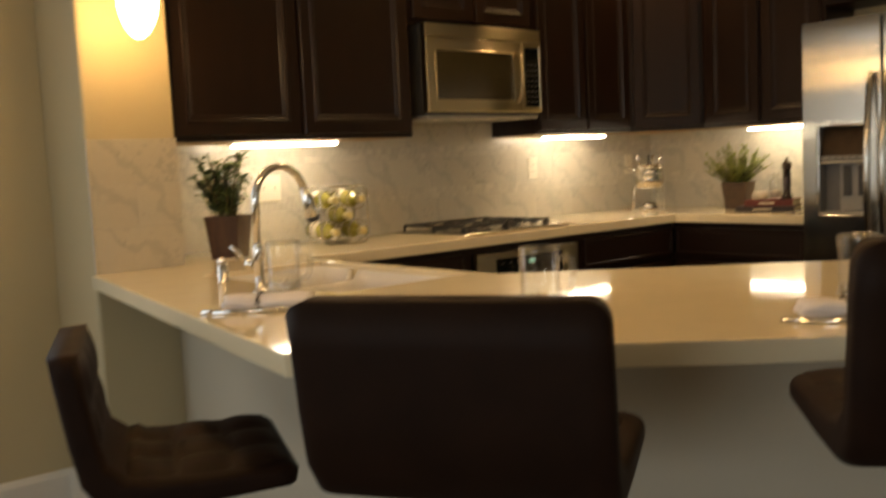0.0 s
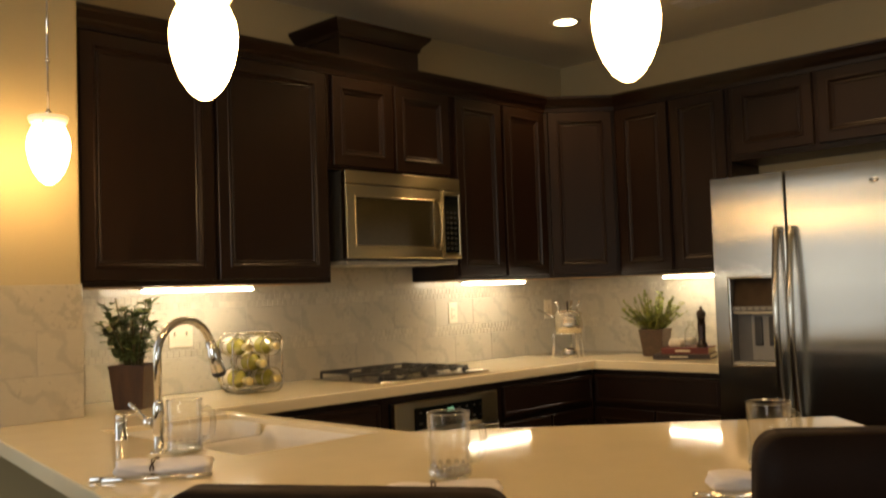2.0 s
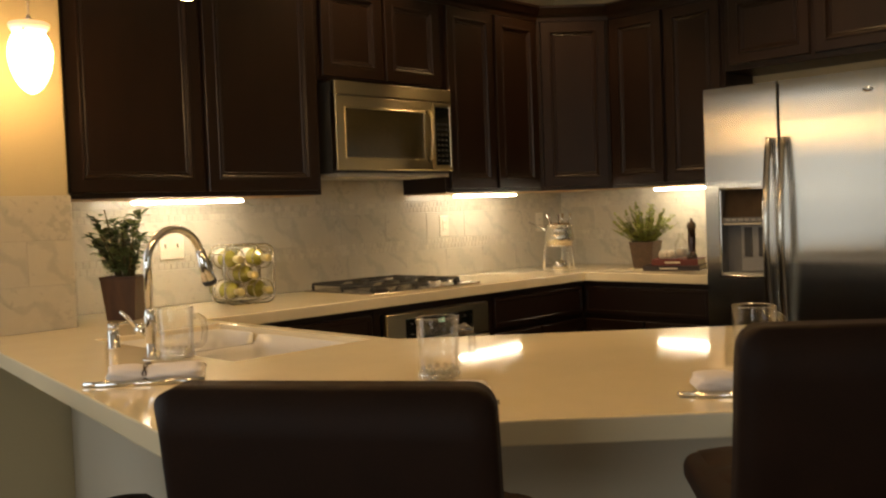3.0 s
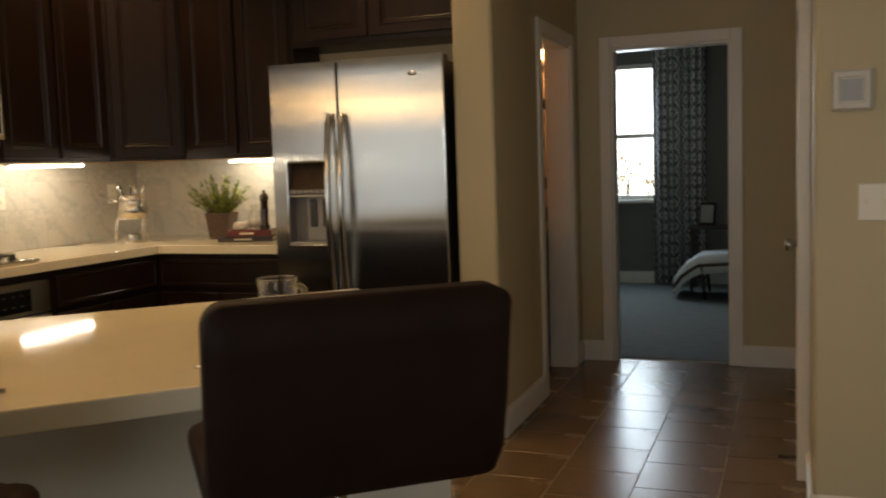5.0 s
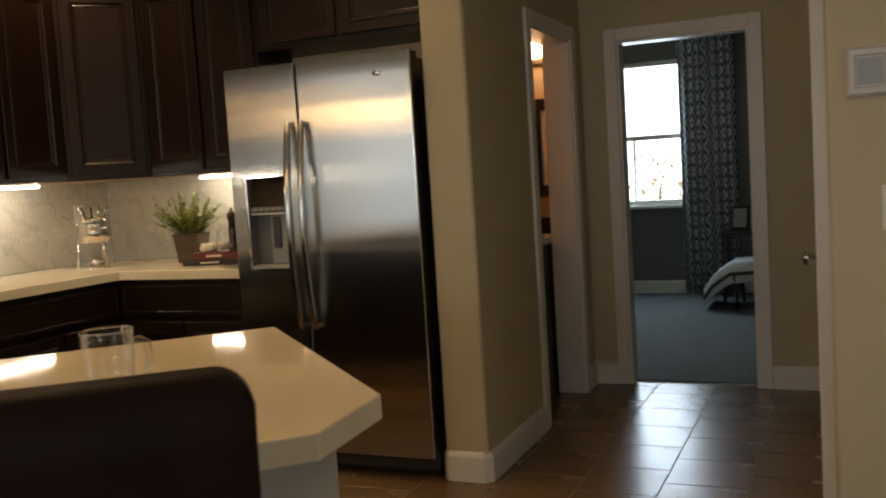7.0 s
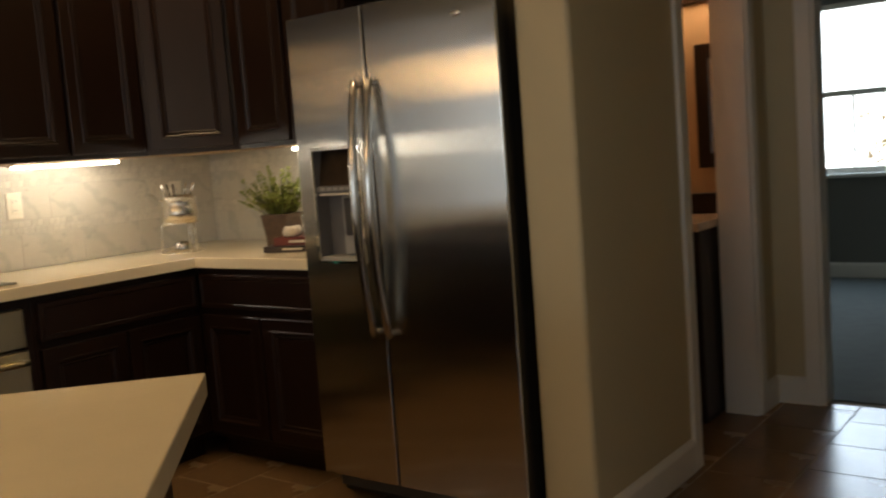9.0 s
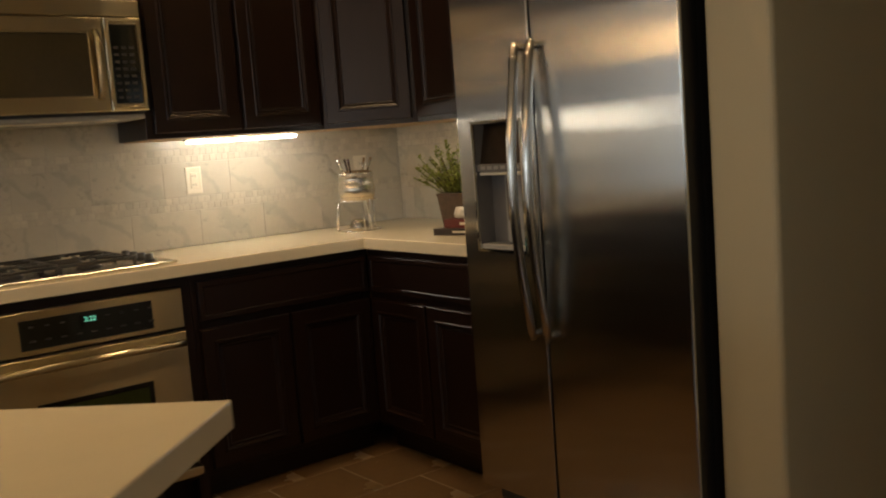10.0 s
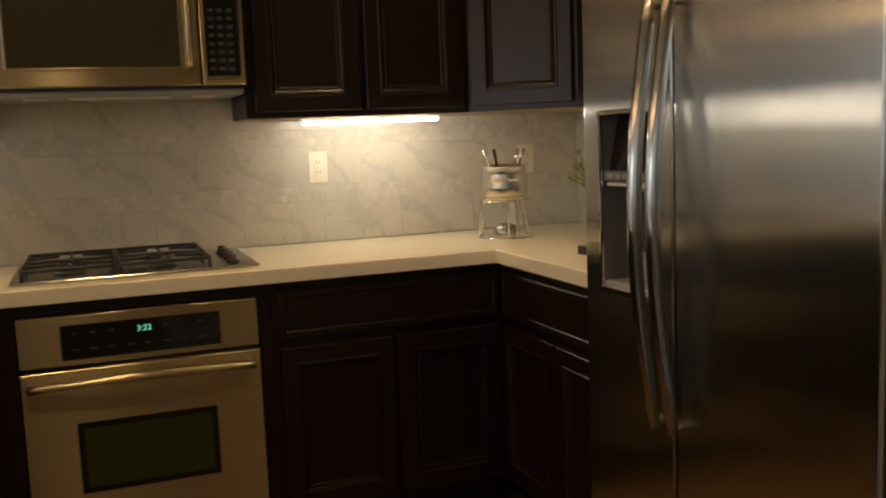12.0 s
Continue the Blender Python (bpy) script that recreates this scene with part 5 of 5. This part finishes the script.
def mug(x, y, turn):
    ob = thing("glass_mug", "clear glass beer mug with a handle on the bar", "mug", "glass mugs on the bar", pose(x, y, CT + 0.001, 0, 0, turn) @ Matrix.Diagonal((1.09, 1.09, 1.05, 1)))
    part("cup", lathe(bmesh.new(), [(0.0, 0.002), (0.036, 0.0), (0.041, 0.004), (0.0415, 0.02), (0.0405, 0.06), (0.043, 0.128), (0.0425, 0.131), (0.040, 0.129), (0.0375, 0.06), (0.0365, 0.022), (0.030, 0.017), (0.0, 0.016)], seg=36), M_MUG, ob)
    part("handle", tube(bmesh.new(), [(0.0430, 0, 0.104), (0.053, 0, 0.108), (0.064, 0, 0.100), (0.068, 0, 0.073), (0.064, 0, 0.044), (0.053, 0, 0.032), (0.0425, 0, 0.034)], 0.0075, 12), M_RIM, ob)
    part("rim", tube(bmesh.new(), [(0.0415 * math.cos(radians(a)), 0.0415 * math.sin(radians(a)), 0.130) for a in range(0, 361, 12)], 0.0018, 8), M_RIM, ob)
    part("base", lathe(bmesh.new(), [(0.0, 0.0035), (0.034, 0.0035), (0.0355, 0.012), (0.028, 0.0135), (0.0, 0.0130)], seg=24), M_RIM, ob, "thick glass base")
    bm = bmesh.new()
    for row, (rad, z, size) in enumerate(((0.0400, 0.012, 0.0075), (0.0365, 0.024, 0.0060))):
        for k in range(14):
            a = 2 * math.pi * (k + 0.5 * row) / 14
            m = Matrix.Translation((rad * math.cos(a), rad * math.sin(a), z)) @ Matrix.Rotation(a, 4, "Z") @ Matrix.Diagonal((0.35, 1, 1.1, 1))
            bmesh.ops.create_uvsphere(bm, u_segments=8, v_segments=6, radius=size, matrix=m)
    part("dimples", bm, M_RIM, ob, "pressed dimples round the foot")


mug(-1.263, -2.264, -40)
mug(-0.795, -2.755, -30)
mug(-1.432, -1.462, -40)


def napkin(m, label):
    """A rolled linen napkin with fork and knife on it, held by a ring."""
    ob = thing("napkin_roll", label, "napkin", "rolled napkins on the bar", m)
    bm = bmesh.new()
    rows = []
    r3 = random.Random(11)
    for i in range(29):
        x = -0.105 + 0.21 * i / 28
        pinch = 1 - 0.17 * math.exp(-((x + 0.02) / 0.016) ** 2)
        end = min(i, 28 - i)
        pinch *= (0.78, 0.93, 0.98)[end] if end < 3 else 1.0
        row = []
        for k in range(28):
            a = 2 * math.pi * k / 28
            rr = (1 + 0.07 * math.sin(4 * a + 34 * x) + 0.04 * math.sin(9 * a - 70 * x) + 0.02 * r3.uniform(-1, 1)) * pinch
            row.append(bm.verts.new((x + 0.004 * math.sin(3 * a), 0.040 * rr * math.cos(a), max(0.0012, 0.019 + 0.0185 * rr * math.sin(a)))))
        rows.append(row)
    for a, b in zip(rows, rows[1:]):
        for k in range(28):
            bm.faces.new((a[k], a[(k + 1) % 28], b[(k + 1) % 28], b[k])).smooth = True
    bm.faces.new(rows[0][::-1])
    bm.faces.new(rows[-1])
    part("cloth", bm, M_LINEN, ob)
    bm = bmesh.new()
    for shift in (-1, 1):
        tube(bm, [(-0.02 + shift * 0.004 * math.cos(radians(3 * a)), 0.034 * math.cos(radians(a)), max(0.003, 0.021 + 0.019 * math.sin(radians(a)))) for a in range(0, 361, 12)], 0.0017, 6)
    part("ring", bm, M_BRONZE, ob, "twisted dark metal napkin ring")
    bm = tube(bmesh.new(), [(-0.15, -0.052, 0.004), (-0.09, -0.050, 0.005), (0.02, -0.046, 0.006), (0.11, -0.044, 0.004)], [0.006, 0.0045, 0.003, 0.005], 6)
    part("knife", bm, M_CHROME, ob)
    bm = tube(bmesh.new(), [(-0.12, -0.062, 0.003), (0.0, -0.062, 0.005), (0.12, -0.058, 0.004)], [0.005, 0.003, 0.008], 6)
    part("fork", bm, M_CHROME, ob)


napkin(pose(-1.62, -1.70, CT + 0.001, 0, 0, -42), "rolled grey-white linen napkin with cutlery on the bar")
napkin(pose(-1.005, -2.846, CT + 0.001, 0, 0, -48), "rolled grey-white linen napkin with cutlery on the bar")
napkin(pose(-1.44, -2.42, CT + 0.001, 0, 0, -42), "rolled grey-white linen napkin with cutlery on the bar")

# ---- powder room behind the partition ----
bm = B(2.305, 2.36, -2.44, -0.6, 0, CEIL)
box(bm, HALL - 0.012, HALL - 0.002, -2.44, -0.6, 0, CEIL)
box(bm, 2.36, HALL - 0.012, -0.62, -0.6, 0, CEIL)
setting("wall_bath", bm, M_BATHWALL, "warm tan powder room walls", "wall")
va = thing("vanity", "dark wood powder room vanity with pale stone top", "vanity")
part("body", B(2.82, HALL - 0.015, -2.42, -1.3, 0.0, 0.86, bevel=0.003), M_WOOD, va)
part("top", B(2.80, HALL - 0.015, -2.43, -1.28, 0.861, 0.90, bevel=0.004), M_BATHTOP, va, "pale stone top")
part("backsplash", B(HALL - 0.035, HALL - 0.014, -2.43, -1.28, 0.901, 1.0, bevel=0.003), M_WOOD, va, "dark upstand")
mi = thing("wall_mirror", "framed mirror on the powder room wall", "mirror")
bm = bmesh.new()
for y0, y1, z0, z1 in ((-2.335, -2.27, 1.12, 1.70), (-2.435, -2.42, 1.12, 1.70), (-2.42, -2.335, 1.12, 1.19), (-2.42, -2.335, 1.63, 1.70)):
    box(bm, HALL - 0.04, HALL - 0.013, y0, y1, z0, z1, bevel=0.004)
part("frame", bm, M_WOOD, mi, "dark wood frame")
part("glass", B(HALL - 0.02, HALL - 0.014, -2.42, -2.335, 1.19, 1.63), M_MIRROR, mi)
sc = thing("wall_sconce", "lit white glass sconce above the powder room mirror", "sconce")
part("bracket", B(HALL - 0.045, HALL - 0.013, -2.40, -1.6, 1.895, 1.925, bevel=0.004), M_BRONZE, sc)
for y in (-2.335, -2.05, -1.77):
    part("shade", lathe(bmesh.new(), [(0.0, 1.926), (0.040, 1.928), (0.052, 1.94), (0.058, 2.05), (0.053, 2.05), (0.045, 1.95), (0.0, 1.945)], HALL - 0.11, y, 20), M_SCONCE, sc, "glowing glass shade")

# ---- bedroom ----
w = setting("window_1", B(7.06, 7.16, -2.62, -1.55, 0.855, 0.872), M_TRIM, "white double-hung bedroom window in bright daylight", "window")
bm = bmesh.new()
for y0, y1, z0, z1 in ((-2.62, -2.575, 0.872, 2.25), (-1.595, -1.55, 0.872, 2.25), (-2.575, -1.595, 0.872, 0.915), (-2.575, -1.595, 2.205, 2.25), (-2.575, -1.595, 1.50, 1.545), (-2.10, -2.08, 0.915, 1.50)):
    box(bm, 7.08, 7.13, y0, y1, z0, z1)
part("window_frame", bm, M_TRIM, w)
part("window_sill", B(6.99, 7.08, -2.68, -1.49, 0.835, 0.868, bevel=0.004), M_TRIM, w)
for z0, z1 in ((0.915, 1.50), (1.545, 2.205)):
    g = part("pane", B(7.10, 7.104, -2.575, -1.595, z0, z1), M_GLASS, w)
    g.visible_shadow = False
bd = setting("backdrop", B(12.0, 12.05, -9.0, 4.0, -2, 7), M_OUTSIDE, "overexposed daylight outside the bedroom window", "outdoors")
# shrub outside
bush = bmesh.new()
r4 = random.Random(8)
for k in range(480):
    a, rad = r4.uniform(0, 6.28), r4.random() ** 0.5
    c = Vector((10.2 + 0.5 * rad * math.cos(a), -1.75 + 0.75 * rad * math.sin(a), 0.35 + 1.15 * r4.random() ** 0.7 * (1.1 - 0.6 * rad)))
    leaf(bush, c, Vector((r4.uniform(-1, 1), r4.uniform(-1, 1), r4.uniform(-0.2, 1))), r4.uniform(0.08, 0.16), r4.uniform(0.03, 0.06), 0.2)
sb = thing("garden_shrub", "sunlit shrub with orange and green leaves outside the window", "shrub")
part("foliage", bush, M_SHRUB, sb)
part("trunk", tube(bmesh.new(), [(10.2, -1.75, -0.1), (10.22, -1.74, 0.6), (10.18, -1.78, 1.0)], [0.05, 0.035, 0.015], 8), M_STEM, sb)
setting("ground", B(7.17, 40, -30, 30, -0.3, -0.1), M_SHELL, "pale sunlit ground outside", "ground")
# curtain with folds
bm = bmesh.new()
uvl = bm.loops.layers.uv.new("UVMap")
cols = []
N = 90
ylen = 0.0
prev = None
for k in range(N + 1):
    y = -2.56 - 0.50 * k / N
    x = 6.93 + 0.035 * math.sin(k * 2 * math.pi / 12.5) + 0.01 * math.sin(k * 0.9)
    if prev:
        ylen += math.hypot(x - prev[0], y - prev[1])
    prev = (x, y)
    cols.append((bm.verts.new((x, y, 0.02)), bm.verts.new((x, y, 2.56)), ylen))
for a, b in zip(cols, cols[1:]):
    f = bm.faces.new((a[0], b[0], b[1], a[1]))
    f.smooth = True
    for lp, (u, vv) in zip(f.loops, ((a[2], 0), (b[2], 0), (b[2], 2.54), (a[2], 2.54))):
        lp[uvl].uv = (u, vv)
cu = thing("curtain", "long dark curtain with pale diamond pattern beside the window", "curtain")
c = part("cloth", bm, M_CURTAIN, cu)
sol = c.modifiers.new("thickness", "SOLIDIFY")
sol.thickness = 0.004
part("rod", tube(bmesh.new(), [(6.93, -1.3, 2.58), (6.93, -3.25, 2.58)], 0.014, 10), M_BRONZE, cu, "dark curtain rod")
# chaise
ch = thing("chaise_lounge", "curved dark chaise lounge covered with a white throw", "chaise lounge", m=pose(6.25, -3.60, 0.004, 0, 0, -90))
curve = [(-0.75 + 1.5 * k / 20, 0.13 + 0.19 * min(1, k / 3) ** 0.6 + 0.05 * min(1, k / 10) - 0.06 * max(0, k - 12) / 8) for k in range(21)]
bm = bmesh.new()
for y in (-0.26, 0.26):
    tube(bm, [(x, y, z - 0.03) for x, z in curve], 0.018, 8)
    for x, z in ((-0.5, curve[3][1]), (0.4, curve[15][1])):
        tube(bm, [(x, y, z - 0.03), (x + 0.03, y, 0.0)], 0.015, 8)
part("frame", bm, M_BRONZE, ch, "bent dark metal frame")
for nm, y0, y1, dz, mat in (("cushion", -0.25, 0.25, 0.0, M_LEATHER), ("throw", -0.275, 0.275, 0.022, M_WHITECLOTH)):
    bm = bmesh.new()
    rows = []
    for x, z in (curve if nm == "cushion" else curve[:15]):
        low = 0.13 if nm == "throw" else 0.02
        rows.append([bm.verts.new((x, y0, z - low + dz)), bm.verts.new((x, y0 + 0.02, z + 0.035 + dz)), bm.verts.new((x, y1 - 0.02, z + 0.035 + dz)), bm.verts.new((x, y1, z - low + dz))])
    for a, b in zip(rows, rows[1:]):
        for k in range(4):
            bm.faces.new((a[k], a[(k + 1) % 4], b[(k + 1) % 4], b[k])).smooth = True
    bm.faces.new(rows[0][::-1])
    bm.faces.new(rows[-1])
    part(nm, bm, mat, ch, "white throw" if nm == "throw" else "dark cushion")
dk = thing("side_table", "small dark side table beside the curtain", "table", m=pose(6.62, -3.16, 0.004))
part("tabletop", B(-0.2, 0.2, -0.22, 0.22, 0.60, 0.625, bevel=0.004), M_WOOD, dk)
for x in (-0.17, 0.17):
    for y in (-0.19, 0.19):
        part("leg", B(x - 0.015, x + 0.015, y - 0.015, y + 0.015, 0.0, 0.60), M_WOOD, dk)
fr = thing("picture_frame", "small dark framed picture standing on the side table", "picture frame", m=pose(6.60, -3.10, 0.631, 0, 12, -12))
bm = B(-0.01, 0.01, -0.08, 0.08, 0.0, 0.22, bevel=0.003)
part("frame", bm, M_WOOD, fr)
part("picture", B(-0.013, -0.010, -0.06, 0.06, 0.025, 0.195), M_GREY, fr)

# ---- tiles, piece by piece ----


def tile_mesh(name, w, h, d, bev, mat):
    me = mesh_of(name, nested(bmesh.new(), 0, w, 0, h, [(0, 0.0), (0, -d + bev), (bev, -d)]))
    me.materials.append(mat)
    return me


def lay(me, name, m, parent):
    ob = new(name, me)
    ob.parent = parent
    ob.matrix_world = m
    return ob


Z1, Z2, Z3, Z4 = 1.068, 1.1256, 1.275, 1.3326     # courses of the splashback
part("grout", B(-1.235, EW, -0.0096, 0.0, CT, UB + 0.3), M_GROUT, wall_north, "pale grout")
cells = {}
TW = 0.305


def tile_run(along0, along1, place, parent, shift):
    """Two courses of large tiles along a wall; place maps (along, z) to a pose."""
    rj = random.Random(int(shift * 100) + 7)
    for z0, z1, off in ((CT + 0.001, Z1, shift), (Z2, Z3, shift + 0.15), (Z4, 1.55, shift)):
        a = along0 - off
        while a < along1:
            b0, b1 = max(a, along0), min(a + TW, along1)
            if b1 - b0 > 0.02:
                key = (round(b1 - b0, 4), round(z1 - z0, 4))
                if key not in cells:
                    cells[key] = tile_mesh("tile", key[0] - 0.0022, key[1] - 0.0022, 0.008, 0.0012, M_MARBLE)
                m = place(b0 + 0.0011, z0 + 0.0011)
                lay(cells[key], "tile", m @ Matrix.Translation((0, rj.uniform(-0.0004, 0.0004), 0)), parent)
            a += TW
    bm = bmesh.new()
    sz = 0.0288
    for z0, n in ((Z1, 2), (Z3, 2)):
        for r in range(n):
            a = along0 + (0.013 if r % 2 else 0)
            while a < along1 - 0.004:
                w = min(sz, along1 - a)
                q = nested(bmesh.new(), 0.0006, w - 0.0006, 0.0006, sz - 0.0006, [(0, 0.0), (0, -0.0074), (0.0008, -0.0081 - rj.uniform(0, 0.0003))])
                q.transform(place(a, z0 + r * sz))
                me = bpy.data.meshes.new("tmp")
                q.to_mesh(me)
                q.free()
                bm.from_mesh(me)
                bpy.data.meshes.remove(me)
                a += sz
    mo = part("mosaic", bm, M_MOSAIC, parent, "bands of small square marble mosaic")
    mo["kind"] = "stuff"


tile_run(-1.233, EW - 0.01, lambda a, z: pose(a, -0.003, z), wall_north, 0.12)
part("grout", B(EW - 0.0096, EW, -1.42, -0.011, CT, UB + 0.3), M_GROUT, wall_east, "pale grout")
tile_run(0.01, 1.415, lambda a, z: pose(EW - 0.003, -a, z, 0, 0, -90), wall_east, 0.2)
# marble panel on the wall end
rj = random.Random(2)
part("grout", B(-1.565, -1.24, -0.4290, -0.42, CT, UB + 0.01), M_GROUT, wall_stub, "pale grout")
PH = (UB + 0.01 - CT) / 3
for r in range(3):
    for x0, x1 in (((-1.563, -1.40), (-1.40, -1.237)) if r % 2 else ((-1.563, -1.237),)):
        key = (round(x1 - x0, 4), round(PH, 4))
        if key not in cells:
            cells[key] = tile_mesh("tile", key[0] - 0.0016, key[1] - 0.0016, 0.008, 0.001, M_MARBLE)
        lay(cells[key], "tile", pose(x0 + 0.0008, -0.4225, CT + r * PH + 0.0008), wall_stub)
setting("trim_panel", B(-1.572, -1.562, -0.434, -0.42, CT, UB + 0.012, bevel=0.002), M_MOSAIC, "pale marble edge strip of the tiled panel", "tile edge")

# floor tiles in running bond; the nearest each on its own, the rest joined
FT_S = 0.325
far = bmesh.new()
me_full = None
rows = int((7.8) / FT_S) + 2
rf = random.Random(4)
for r in range(rows):
    y1 = -2.945 + FT_S * 10 - r * FT_S
    y0 = y1 - FT_S
    if y0 > -0.0 or y1 < -7.8:
        continue
    x = -6.6 + (FT_S / 2 if r % 2 else 0.0) + 0.09
    while x < HALL + 0.05:
        a0, a1, b0, b1 = max(x, -6.5) + 0.002, min(x + FT_S, HALL + 0.045) - 0.002, max(y0, -7.8) + 0.002, min(y1, -0.0) - 0.002
        if a1 - a0 > 0.02 and b1 - b0 > 0.02:
            near = a0 > -1.3 and b0 > -4.3
            if near:
                me = tile_mesh("tile", a1 - a0, b1 - b0, 0.006, 0.0018, M_FLOOR)
                lay(me, "tile", pose(a0, b1, -0.0065, -90, 0, 0), floor)
            else:
                q = nested(bmesh.new(), a0, a1, 0, b1 - b0, [(0, 0.0), (0, -0.0042), (0.0018, -0.006)])
                q.transform(pose(0, b1, -0.0065, -90, 0, 0))
                tm = bpy.data.meshes.new("tmp")
                q.to_mesh(tm)
                q.free()
                far.from_mesh(tm)
                bpy.data.meshes.remove(tm)
        x += FT_S
ob = part("tiles", far, M_FLOOR, floor, "brown floor tiles farther off")
ob["kind"] = "stuff"
